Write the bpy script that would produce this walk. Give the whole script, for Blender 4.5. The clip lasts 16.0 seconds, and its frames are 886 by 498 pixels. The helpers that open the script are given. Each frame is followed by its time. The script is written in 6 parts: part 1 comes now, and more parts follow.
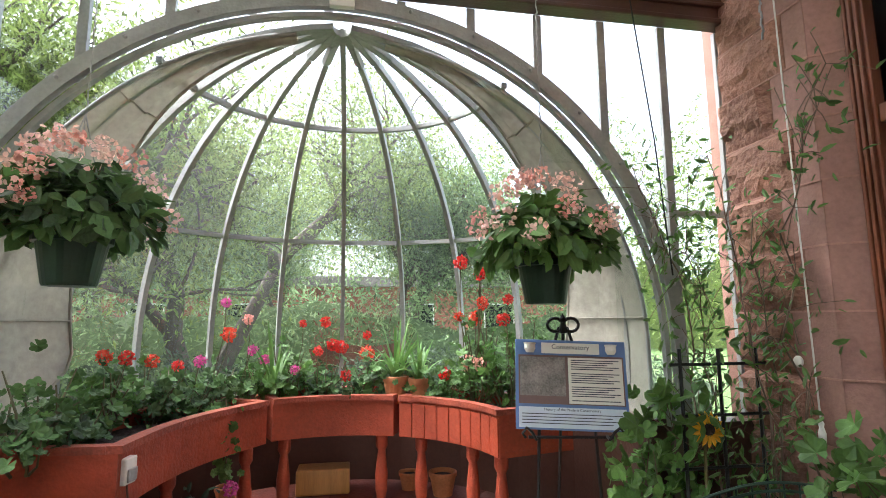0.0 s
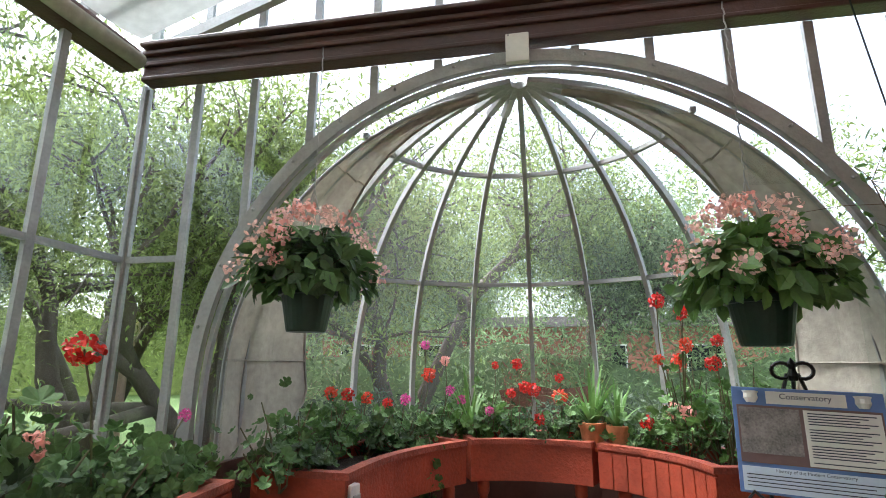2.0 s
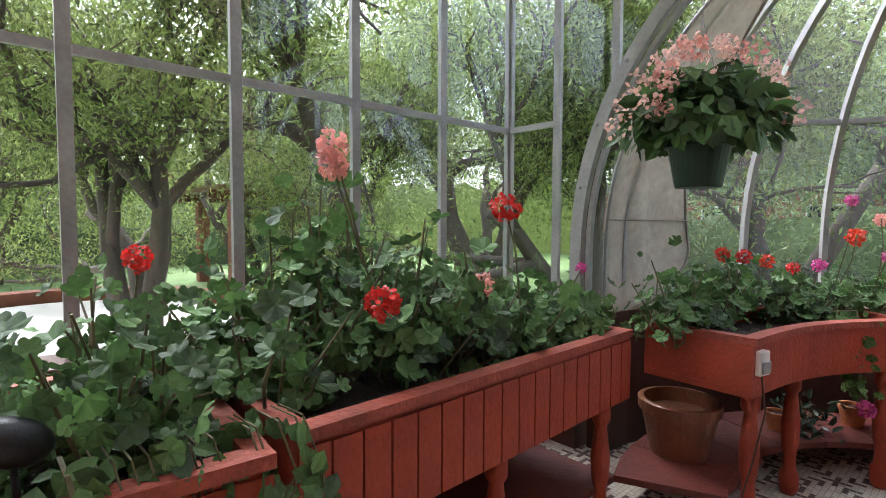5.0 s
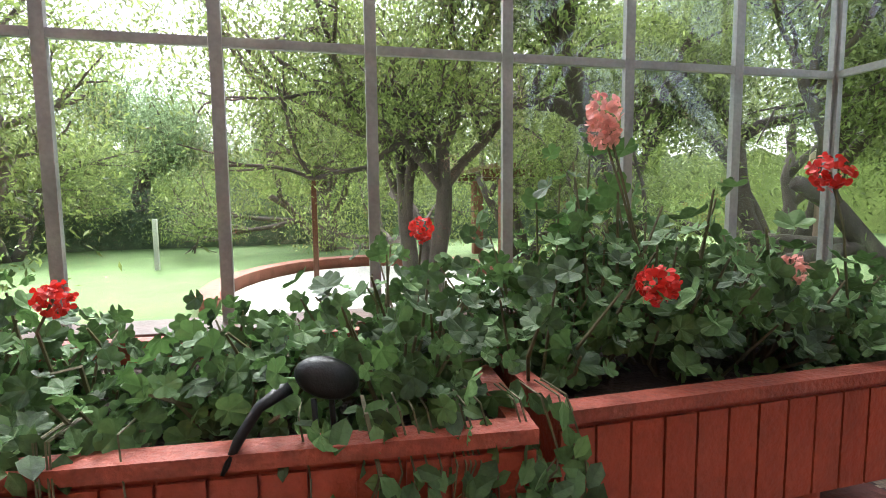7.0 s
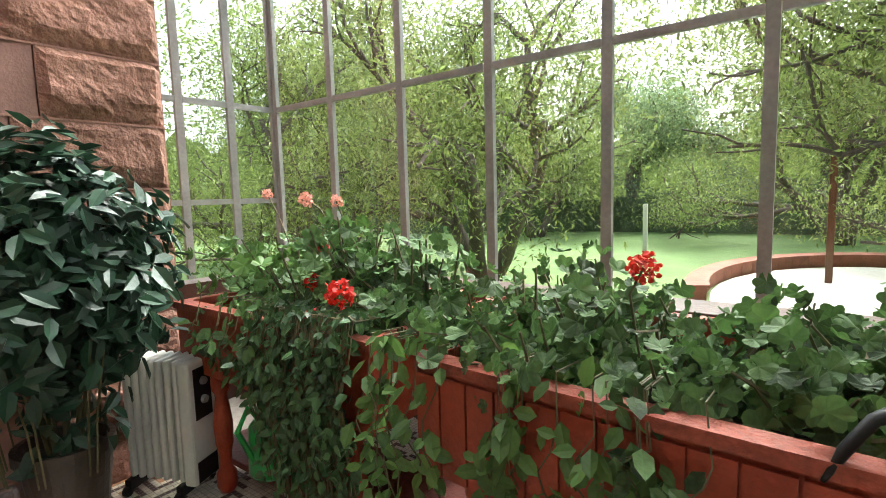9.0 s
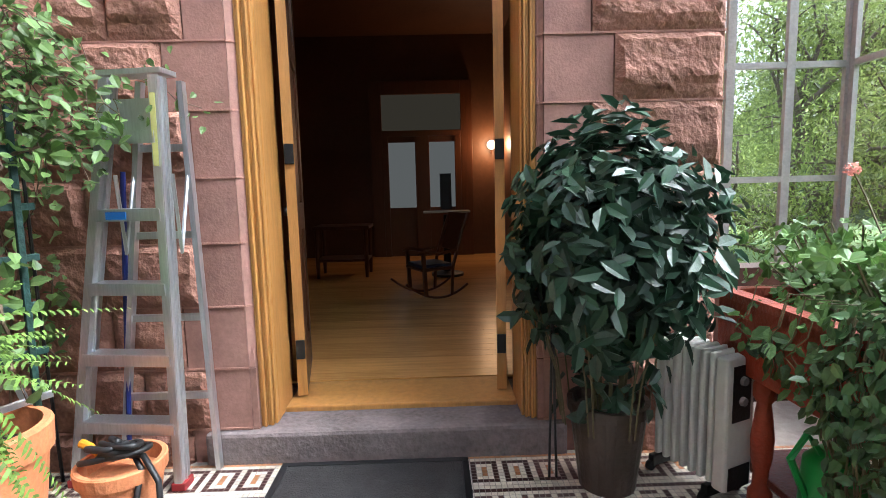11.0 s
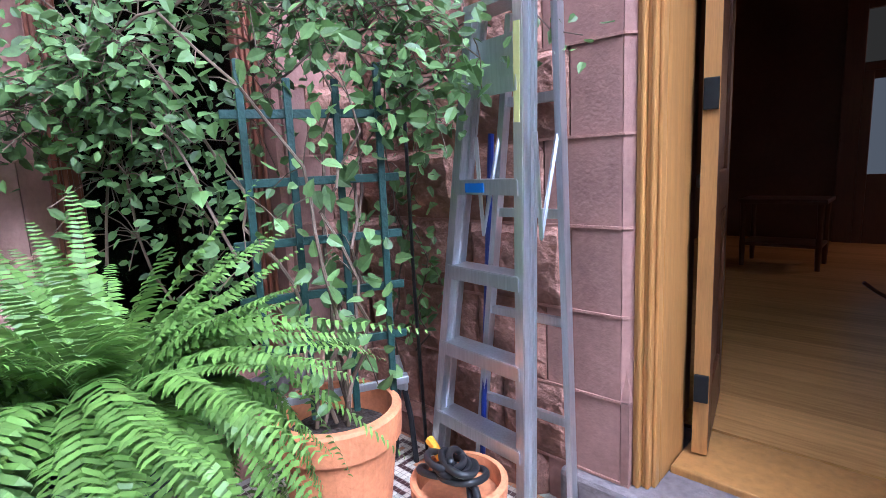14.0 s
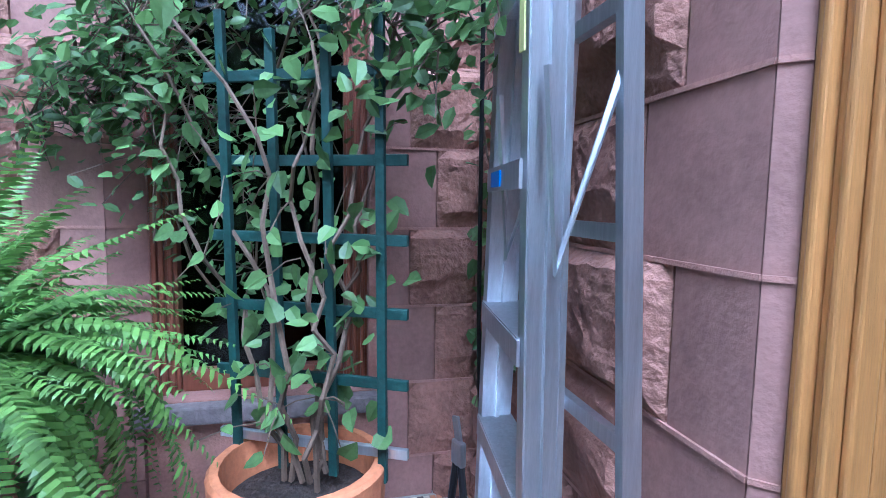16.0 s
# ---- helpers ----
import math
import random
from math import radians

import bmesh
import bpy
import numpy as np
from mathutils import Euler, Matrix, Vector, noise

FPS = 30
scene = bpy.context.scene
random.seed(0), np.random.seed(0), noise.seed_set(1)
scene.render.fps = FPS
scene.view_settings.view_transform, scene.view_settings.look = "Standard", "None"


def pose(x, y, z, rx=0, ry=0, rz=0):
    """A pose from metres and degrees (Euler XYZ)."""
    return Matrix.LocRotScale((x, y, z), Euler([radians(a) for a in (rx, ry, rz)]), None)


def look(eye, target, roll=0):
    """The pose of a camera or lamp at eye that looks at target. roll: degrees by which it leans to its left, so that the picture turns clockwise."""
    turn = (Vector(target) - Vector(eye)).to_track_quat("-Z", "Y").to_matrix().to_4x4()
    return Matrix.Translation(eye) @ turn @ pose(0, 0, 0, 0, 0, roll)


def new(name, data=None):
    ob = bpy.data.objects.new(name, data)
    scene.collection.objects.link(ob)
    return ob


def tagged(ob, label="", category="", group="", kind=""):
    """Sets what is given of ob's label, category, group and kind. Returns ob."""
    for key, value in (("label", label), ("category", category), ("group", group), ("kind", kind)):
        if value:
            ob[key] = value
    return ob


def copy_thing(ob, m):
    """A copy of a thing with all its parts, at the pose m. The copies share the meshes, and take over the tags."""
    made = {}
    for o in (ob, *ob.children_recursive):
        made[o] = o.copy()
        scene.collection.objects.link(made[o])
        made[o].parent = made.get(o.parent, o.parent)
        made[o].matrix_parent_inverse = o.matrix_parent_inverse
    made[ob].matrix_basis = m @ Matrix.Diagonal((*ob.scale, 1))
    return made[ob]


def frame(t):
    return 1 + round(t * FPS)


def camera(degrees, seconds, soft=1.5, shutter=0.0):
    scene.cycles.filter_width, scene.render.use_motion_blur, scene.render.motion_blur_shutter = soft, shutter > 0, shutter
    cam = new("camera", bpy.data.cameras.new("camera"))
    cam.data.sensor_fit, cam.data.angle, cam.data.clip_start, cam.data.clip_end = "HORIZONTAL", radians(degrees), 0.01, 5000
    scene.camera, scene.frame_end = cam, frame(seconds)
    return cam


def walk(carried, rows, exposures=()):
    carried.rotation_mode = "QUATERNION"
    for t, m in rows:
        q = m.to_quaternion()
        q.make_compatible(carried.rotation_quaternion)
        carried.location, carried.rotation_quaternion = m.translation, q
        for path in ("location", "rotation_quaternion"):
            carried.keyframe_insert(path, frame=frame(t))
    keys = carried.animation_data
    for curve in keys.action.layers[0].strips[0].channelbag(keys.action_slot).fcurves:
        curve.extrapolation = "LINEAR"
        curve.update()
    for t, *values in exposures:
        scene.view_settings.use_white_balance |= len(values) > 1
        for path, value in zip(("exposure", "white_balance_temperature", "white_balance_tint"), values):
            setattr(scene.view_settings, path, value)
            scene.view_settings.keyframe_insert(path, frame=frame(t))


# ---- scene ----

# ---------- camera ----------
cam = camera(82.0, 16.0, 0.9)
walk(cam, [
    (0.0, look((2.363, -2.458, 1.29), (2.725, -0.39, 1.582), -0.3)),
    (0.5, look((2.352, -2.477, 1.297), (2.555, -0.418, 1.758), 0.1)),
    (1.0, look((2.347, -2.487, 1.297), (2.369, -0.424, 1.786), -0.2)),
    (1.5, look((2.346, -2.488, 1.297), (2.188, -0.431, 1.787), -0.1)),
    (2.0, look((2.339, -2.498, 1.298), (1.958, -0.463, 1.753), 0.2)),
    (2.5, look((2.33, -2.513, 1.302), (1.695, -0.518, 1.628), -0.4)),
    (3.0, look((2.324, -2.53, 1.283), (1.432, -0.611, 1.414), -0.1)),
    (3.5, look((2.298, -2.548, 1.278), (1.165, -0.757, 1.266), 0.4)),
    (4.0, look((2.25, -2.515, 1.272), (0.948, -0.844, 1.22), 0.1)),
    (6.5, look((2.095, -2.49, 1.274), (0.137, -1.698, 1.08), 0.1)),
    (7.0, look((2.098, -2.478, 1.263), (0.039, -2.011, 1.061), -0.6)),
    (7.5, look((2.098, -2.493, 1.253), (-0.011, -2.412, 1.052), -0.6)),
    (8.0, look((2.108, -2.511, 1.243), (0.033, -2.889, 1.038), -1.0)),
    (8.5, look((2.112, -2.523, 1.271), (0.197, -3.4, 1.027), -1.2)),
    (9.0, look((2.139, -2.669, 1.252), (0.469, -3.955, 1.03), -1.6)),
    (9.5, look((2.175, -2.805, 1.255), (0.842, -4.437, 1.029), -2.0)),
    (10.0, look((2.23, -2.89, 1.259), (1.249, -4.754, 1.026), -2.0)),
    (10.2, look((2.247, -2.904, 1.26), (1.416, -4.841, 1.03), -1.8)),
    (12.3, look((2.272, -3.117, 1.227), (3.397, -4.881, 0.889), -2.6)),
    (12.5, look((2.319, -3.164, 1.232), (3.525, -4.874, 0.892), -2.7)),
    (13.0, look((2.468, -3.29, 1.208), (3.774, -4.933, 0.903), -2.5)),
    (13.5, look((2.452, -3.491, 1.229), (3.864, -5.010, 0.900), -2.6)),
    (14.0, look((2.445, -3.702, 1.242), (3.89, -5.217, 0.907), -2.7)),
    (14.5, look((2.491, -3.932, 1.228), (3.998, -5.38, 0.873), -2.6)),
    (15.0, look((2.599, -4.181, 1.200), (4.261, -5.416, 0.855), -2.0)),
    (15.5, look((2.537, -4.423, 1.145), (4.430, -5.309, 0.93), -0.4)),
    (16.0, look((2.547, -4.648, 1.125), (4.587, -5.115, 0.935), 0.9)),
], exposures=[(0, 2.5, 5900, 9), (2, 2.2, 5800, 10), (4, 2.22, 5700, 14), (7, 2.4, 5900, 12), (9, 2.25, 6200, 4), (10, 2.4, 5900, 4), (12.3, 2.42, 5300, 20), (14, 2.25, 4750, 20), (16, 2.05, 4200, 13)])

# ---------- world and sun ----------
world = bpy.data.worlds.new("overcast_sky")
scene.world = world
world.use_nodes = True
wn = world.node_tree
sky = wn.nodes.new("ShaderNodeTexSky")
sky.sky_type = "NISHITA"
sky.sun_disc = False
sky.sun_elevation, sky.sun_rotation = radians(54), radians(274)
sky.air_density, sky.dust_density, sky.ozone_density = 1.0, 6.0, 0.3
cloud = wn.nodes.new("ShaderNodeHueSaturation")
cloud.inputs["Saturation"].default_value = 0.4
cloud.inputs["Value"].default_value = 1.3
wn.links.new(sky.outputs[0], cloud.inputs["Color"])
wn.links.new(cloud.outputs[0], wn.nodes["Background"].inputs[0])
wn.nodes["Background"].inputs[1].default_value = 0.15
sun_data = bpy.data.lights.new("sun", "SUN")
sun_data.energy, sun_data.angle, sun_data.color = 0.75, radians(30), (1.0, 0.97, 0.92)
sun = new("sun", sun_data)
sun.matrix_world = look((-8, 0.5, 11), (0, 0, 0))


# ---------- helpers of this scene ----------
def mat(name, colour, rough=0.6, metal=0.0, vary=0.15, scale=8.0, bump=0.0, bump_scale=60.0, translucent=0.0, island=0.0, obj=0.0, coat=0.0, stretch=None):
    """Principled surface with two scales of colour variation, grain bump and optional translucency."""
    m = bpy.data.materials.new(name)
    m.use_nodes = True
    nt = m.node_tree
    N, L = nt.nodes, nt.links
    p = N["Principled BSDF"]
    p.inputs["Roughness"].default_value = rough
    p.inputs["Metallic"].default_value = metal
    p.inputs["Coat Weight"].default_value = coat
    tc = N.new("ShaderNodeTexCoord")
    src = tc.outputs["Object"]
    if stretch:
        mp = N.new("ShaderNodeMapping")
        mp.inputs["Scale"].default_value = stretch
        L.new(src, mp.inputs["Vector"])
        src = mp.outputs[0]
    a = N.new("ShaderNodeTexNoise")
    a.inputs["Scale"].default_value = scale
    a.inputs["Detail"].default_value = 5
    L.new(src, a.inputs["Vector"])
    b = N.new("ShaderNodeTexNoise")
    b.inputs["Scale"].default_value = scale * 9
    b.inputs["Detail"].default_value = 3
    L.new(src, b.inputs["Vector"])
    mix = N.new("ShaderNodeMath")
    mix.operation = "MULTIPLY_ADD"
    L.new(a.outputs[0], mix.inputs[0])
    mix.inputs[1].default_value = 1.5
    L.new(b.outputs[0], mix.inputs[2])
    out = mix.outputs[0]
    k = 1.25
    for weight, node, sock in ((island, "ShaderNodeNewGeometry", "Random Per Island"), (obj, "ShaderNodeObjectInfo", "Random")):
        if weight:
            g = N.new(node)
            ad = N.new("ShaderNodeMath")
            ad.operation = "MULTIPLY_ADD"
            L.new(g.outputs[sock], ad.inputs[0])
            ad.inputs[1].default_value = weight
            L.new(out, ad.inputs[2])
            out = ad.outputs[0]
            k += weight / 2
    hv = N.new("ShaderNodeHueSaturation")
    val = N.new("ShaderNodeMath")
    val.operation = "MULTIPLY_ADD"
    L.new(out, val.inputs[0])
    val.inputs[1].default_value = vary * 1.6
    val.inputs[2].default_value = 1 - vary * 1.6 * k
    val.use_clamp = False
    L.new(val.outputs[0], hv.inputs["Value"])
    hv.inputs["Color"].default_value = (*colour, 1)
    L.new(hv.outputs[0], p.inputs["Base Color"])
    if bump:
        bn = N.new("ShaderNodeTexNoise")
        bn.inputs["Scale"].default_value = bump_scale
        bn.inputs["Detail"].default_value = 6
        L.new(src, bn.inputs["Vector"])
        bp = N.new("ShaderNodeBump")
        bp.inputs["Strength"].default_value = min(1.0, bump)
        bp.inputs["Distance"].default_value = 0.02 * max(1, bump)
        L.new(bn.outputs[0], bp.inputs["Height"])
        L.new(bp.outputs[0], p.inputs["Normal"])
    if translucent:
        tr = N.new("ShaderNodeBsdfTranslucent")
        L.new(hv.outputs[0], tr.inputs["Color"])
        ms = N.new("ShaderNodeMixShader")
        ms.inputs[0].default_value = translucent
        L.new(p.outputs[0], ms.inputs[1])
        L.new(tr.outputs[0], ms.inputs[2])
        L.new(ms.outputs[0], N["Material Output"].inputs["Surface"])
    return m


def glass_mat(name, tint=(0.96, 0.98, 0.97), gloss=0.8, haze=0.0):
    m = bpy.data.materials.new(name)
    m.use_nodes = True
    N, L = m.node_tree.nodes, m.node_tree.links
    t = N.new("ShaderNodeBsdfTransparent")
    t.inputs[0].default_value = (*tint, 1)
    g = N.new("ShaderNodeBsdfGlossy")
    g.inputs["Roughness"].default_value = 0.02
    g.inputs["Color"].default_value = (gloss, gloss, gloss, 1)
    w = N.new("ShaderNodeLayerWeight")
    w.inputs[0].default_value = 0.5
    pw = N.new("ShaderNodeMath")
    pw.operation = "POWER"
    L.new(w.outputs["Facing"], pw.inputs[0])
    pw.inputs[1].default_value = 4.0
    f = N.new("ShaderNodeMath")
    f.operation = "MULTIPLY_ADD"
    L.new(pw.outputs[0], f.inputs[0])
    f.inputs[1].default_value, f.inputs[2].default_value = 0.5, 0.03
    s = N.new("ShaderNodeMixShader")
    L.new(f.outputs[0], s.inputs[0])
    L.new(t.outputs[0], s.inputs[1])
    L.new(g.outputs[0], s.inputs[2])
    out = s.outputs[0]
    # pale translucent veil, mixed in to imitate sky haze on the panes
    if haze:
        d = N.new("ShaderNodeBsdfTranslucent")
        d.inputs[0].default_value = (0.85, 0.88, 0.88, 1)
        nz = N.new("ShaderNodeTexNoise")
        nz.inputs["Scale"].default_value = 1.6
        nz.inputs["Detail"].default_value = 6
        q = N.new("ShaderNodeMath")
        q.operation = "MULTIPLY"
        L.new(nz.outputs[0], q.inputs[0])
        q.inputs[1].default_value = haze * 2
        k = N.new("ShaderNodeMixShader")
        L.new(q.outputs[0], k.inputs[0])
        L.new(out, k.inputs[1])
        L.new(d.outputs[0], k.inputs[2])
        out = k.outputs[0]
    L.new(out, N["Material Output"].inputs["Surface"])
    return m


def emit_mat(name, colour, strength):
    m = bpy.data.materials.new(name)
    m.use_nodes = True
    N, L = m.node_tree.nodes, m.node_tree.links
    e = N.new("ShaderNodeEmission")
    e.inputs[0].default_value, e.inputs[1].default_value = (*colour, 1), strength
    L.new(e.outputs[0], N["Material Output"].inputs["Surface"])
    return m


def finish(name, mesh, material, parent=None, label="", smooth=False):
    if material:
        mesh.materials.append(material)
    if smooth:
        mesh.polygons.foreach_set("use_smooth", [True] * len(mesh.polygons))
    ob = new(name, mesh)
    if parent:
        ob.parent = parent
    if label:
        ob["label"] = label
    if name in ("stems", "leaves", "rivets"):
        ob["kind"] = "stuff"
    return ob


def part(name, bm, material, parent=None, label="", smooth=False):
    me = bpy.data.meshes.new(name)
    bm.to_mesh(me)
    bm.free()
    return finish(name, me, material, parent, label, smooth)


def thing(name, label, category, at=(0, 0, 0), rz=0, group="", kind=""):
    e = new(name)
    e.matrix_world = pose(*at, 0, 0, rz)
    return tagged(e, label, category, group, kind)


def box(lo, hi, bevel=0.0, bm=None):
    bm = bm or bmesh.new()
    c = [(a + b) / 2 for a, b in zip(lo, hi)]
    s = [abs(b - a) for a, b in zip(lo, hi)]
    r = bmesh.ops.create_cube(bm, size=1, matrix=Matrix.Translation(c) @ Matrix.Diagonal((*s, 1)))
    if bevel:
        es = {e for v in r["verts"] for e in v.link_edges}
        bmesh.ops.bevel(bm, geom=list(es), offset=bevel, segments=2, affect="EDGES", profile=0.5)
    return bm


def beam(a, b, w, h, bm=None, up=(0, 0, 1)):
    """A bar of section w x h between two points."""
    bm = bm or bmesh.new()
    a, b = Vector(a), Vector(b)
    d = (b - a).normalized()
    u = Vector(up)
    if abs(d.dot(u)) > 0.98:
        u = Vector((0, 1, 0))
    s = d.cross(u).normalized()
    u = s.cross(d)
    vs = [bm.verts.new(p + s * x * w / 2 + u * y * h / 2) for p in (a, b) for x, y in ((-1, -1), (1, -1), (1, 1), (-1, 1))]
    for f in ((3, 2, 1, 0), (4, 5, 6, 7), (0, 1, 5, 4), (1, 2, 6, 5), (2, 3, 7, 6), (3, 0, 4, 7)):
        bm.faces.new([vs[i] for i in f])
    return bm


def lathe(profile, n=20, bm=None, at=(0, 0, 0)):
    """Turn (radius, z) pairs about the upright axis."""
    bm = bm or bmesh.new()
    rings = []
    for r, z in profile:
        rings.append([bm.verts.new((at[0] + r * math.cos(2 * math.pi * i / n), at[1] + r * math.sin(2 * math.pi * i / n), at[2] + z)) for i in range(n)])
    for A, B in zip(rings, rings[1:]):
        for i in range(n):
            bm.faces.new((A[i], A[(i + 1) % n], B[(i + 1) % n], B[i]))
    for R, flip in ((rings[0], True), (rings[-1], False)):
        if (R[0].co - R[n // 2].co).length > 1e-4:
            bm.faces.new(R[::-1] if flip else R)
    return bm


def tube(points, radii, n=6, bm=None):
    """A round bar through points, with a radius at each."""
    bm = bm or bmesh.new()
    pts = [Vector(p) for p in points]
    if not isinstance(radii, (list, tuple)):
        radii = [radii] * len(pts)
    prev = None
    rings = []
    for i, p in enumerate(pts):
        d = (pts[min(i + 1, len(pts) - 1)] - pts[max(i - 1, 0)]).normalized()
        s = prev - d * prev.dot(d) if prev else d.orthogonal()
        s.normalize()
        prev = s
        t = d.cross(s)
        rings.append([bm.verts.new(p + (s * math.cos(2 * math.pi * k / n) + t * math.sin(2 * math.pi * k / n)) * radii[i]) for k in range(n)])
    for A, B in zip(rings, rings[1:]):
        for k in range(n):
            bm.faces.new((A[k], A[(k + 1) % n], B[(k + 1) % n], B[k]))
    bm.faces.new(rings[0][::-1])
    bm.faces.new(rings[-1])
    return bm


def prism(outline, z0, z1, bm=None):
    """An upright prism over a plan outline (counter-clockwise)."""
    bm = bm or bmesh.new()
    lo = [bm.verts.new((x, y, z0)) for x, y in outline]
    hi = [bm.verts.new((x, y, z1)) for x, y in outline]
    n = len(lo)
    bm.faces.new(lo[::-1])
    bm.faces.new(hi)
    for i in range(n):
        bm.faces.new((lo[i], lo[(i + 1) % n], hi[(i + 1) % n], hi[i]))
    return bm


rnd = np.random.RandomState(7)


def scatter(name, template, faces, places, normals, sizes, material, parent=None, label="", smooth=False, tips=None, seed=1):
    """Many small copies of one leaf or petal in one mesh. Each has a place, a direction it faces and a size."""
    rs = np.random.RandomState(seed)
    T = np.array(template, float)
    P, Nn, S = np.array(places, float), np.array(normals, float), np.array(sizes, float)
    n, k = len(P), len(T)
    Nn /= np.linalg.norm(Nn, axis=1, keepdims=True) + 1e-9
    if tips is None:
        tips = rs.normal(size=(n, 3))
    X = np.array(tips, float)
    X = X - Nn * (X * Nn).sum(1, keepdims=True)
    X /= np.linalg.norm(X, axis=1, keepdims=True) + 1e-9
    Y = np.cross(Nn, X)
    V = P[:, None] + S[:, None, None] * (T[None, :, 0, None] * X[:, None] + T[None, :, 1, None] * Y[:, None] + T[None, :, 2, None] * Nn[:, None])
    me = bpy.data.meshes.new(name)
    F = [tuple(i * k + j for j in f) for i in range(n) for f in faces]
    me.from_pydata(V.reshape(-1, 3).tolist(), [], F)
    return finish(name, me, material, parent, label, smooth)


# leaf shapes: x runs along the leaf, y across, z out of its face
LOBES = [(radians(192 + 336 * j / 20), 0.5 + (0.04, 0.01, -0.085, 0.01)[j % 4], (0.06, 0.0, -0.06, 0.03)[j % 4]) for j in range(21)]
ROUND = [(-0.12, 0, -0.13)] + [(r * math.cos(a), r * math.sin(a) * 1.08, z) for a, r, z in LOBES]
ROUND_F = [(0, i, i + 1) for i in range(1, 21)]
OVAL = [(0, 0, 0), (0.3, 0.17, 0.05), (0.7, 0.15, 0.03), (1, 0, -0.06), (0.7, -0.15, 0.03), (0.3, -0.17, 0.05), (0.5, 0, -0.03)]
OVAL_F = [(0, 6, 1), (1, 6, 2), (2, 6, 3), (3, 6, 4), (4, 6, 5), (5, 6, 0)]
OVALM = [(x, y * 1.3, z * 1.4) for x, y, z in OVAL]
OVALW = [(x, y * 1.65, z) for x, y, z in OVAL]
HEART = [(0, 0, 0), (0.05, 0.28, 0.05), (0.4, 0.36, 0.05), (0.8, 0.16, 0), (1, 0, -0.08), (0.8, -0.16, 0), (0.4, -0.36, 0.05), (0.05, -0.28, 0.05), (0.4, 0, -0.04)]
HEART_F = [(8, i, i + 1) for i in range(0, 7)] + [(8, 7, 0)]
SLIP = [(0, 0, 0), (0.45, 0.15, 0.03), (1, 0, -0.04), (0.45, -0.15, 0.03)]
SLIP_F = [(0, 1, 2, 3)]
PETAL = [(0, 0, 0), (0.45, 0.4, 0.1), (0.85, 0.38, 0.16), (1, 0.0, 0.14), (0.85, -0.38, 0.16), (0.45, -0.4, 0.1)]
PETAL_F = [(0, 1, 2, 3), (0, 3, 4, 5)]

# ---------- materials ----------
M_GREY = mat("grey_paint", (0.30, 0.295, 0.28), 0.45, 0.1, 0.3, 6, 0.15, 90)
M_ARCH = mat("pale_grey_paint", (0.31, 0.305, 0.285), 0.5, 0, 0.25, 5, 0.2, 70)
M_RED = mat("red_planter_paint", (0.30, 0.042, 0.014), 0.6, 0, 0.35, 5, 0.3, 60)
M_REDTOP = mat("red_planter_rim_paint", (0.29, 0.056, 0.028), 0.6, 0, 0.5, 9, 0.4, 60)
# planter red darkened: the shade under the troughs is put into this colour
M_REDSHADE = mat("shaded_red_shelf_paint", (0.13, 0.026, 0.016), 0.6, 0, 0.45, 6, 0.3, 60)
M_GLAZE = mat("brown_glazed_pottery", (0.20, 0.075, 0.035), 0.35, 0, 0.5, 9, 0.3, 30)
M_BROWN = mat("dark_brown_wood", (0.065, 0.026, 0.017), 0.45, 0, 0.3, 4, 0.15, 60)
M_OAK = mat("orange_oak", (0.44, 0.215, 0.06), 0.4, 0, 0.3, 3, 0.12, 30, stretch=(12, 12, 0.8))
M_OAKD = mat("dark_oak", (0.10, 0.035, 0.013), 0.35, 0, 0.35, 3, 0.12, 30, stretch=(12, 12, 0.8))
M_OAKF = mat("oak_floorboard", (0.62, 0.32, 0.10), 0.25, 0, 0.3, 2.5, 0.05, 40, stretch=(0.8, 14, 14), obj=0.5)
M_STONE = mat("rough_brownstone", (0.31, 0.155, 0.11), 0.92, 0, 0.45, 7, 1.0, 34, obj=0.45)
M_STONES = mat("smooth_brownstone", (0.32, 0.17, 0.135), 0.85, 0, 0.32, 5, 0.16, 90, obj=0.4)
M_MORTAR = mat("brown_mortar", (0.34, 0.17, 0.13), 0.9, 0, 0.3, 10, 0.3, 120)
M_STEP = mat("grey_stone_step", (0.19, 0.155, 0.15), 0.85, 0, 0.5, 5, 0.5, 40)
M_CANVAS = mat("beige_canvas", (0.38, 0.35, 0.29), 0.9, 0, 0.35, 2.5, 1.0, 7, translucent=0.1)
M_SHADE = mat("white_shade_cloth", (0.58, 0.60, 0.57), 0.9, 0, 0.25, 2, 0.6, 6, translucent=0.2)
M_GLASS = glass_mat("window_glass", haze=0.0)
# dome panes carry the mixed-in haze of sky light
M_GLASSD = glass_mat("hazy_dome_glass", haze=0.022)
M_DARKG = glass_mat("dark_window_glass", (0.25, 0.27, 0.3))
M_TILEW = mat("cream_mosaic", (0.60, 0.54, 0.44), 0.45, 0, 0.3, 20, 0, island=0.6)
M_TILED = mat("dark_mosaic", (0.07, 0.028, 0.024), 0.45, 0, 0.3, 20, 0, island=0.6)
M_TILEO = mat("ochre_mosaic", (0.40, 0.17, 0.07), 0.45, 0, 0.3, 20, 0, island=0.6)
M_GROUT = mat("grey_grout", (0.34, 0.31, 0.27), 0.9, 0, 0.3, 20)
M_TERRA = mat("terracotta", (0.50, 0.185, 0.075), 0.75, 0, 0.35, 7, 0.2, 60)
M_GREENP = mat("dark_green_plastic", (0.012, 0.035, 0.022), 0.4, 0, 0.3, 8, 0.05, 60)
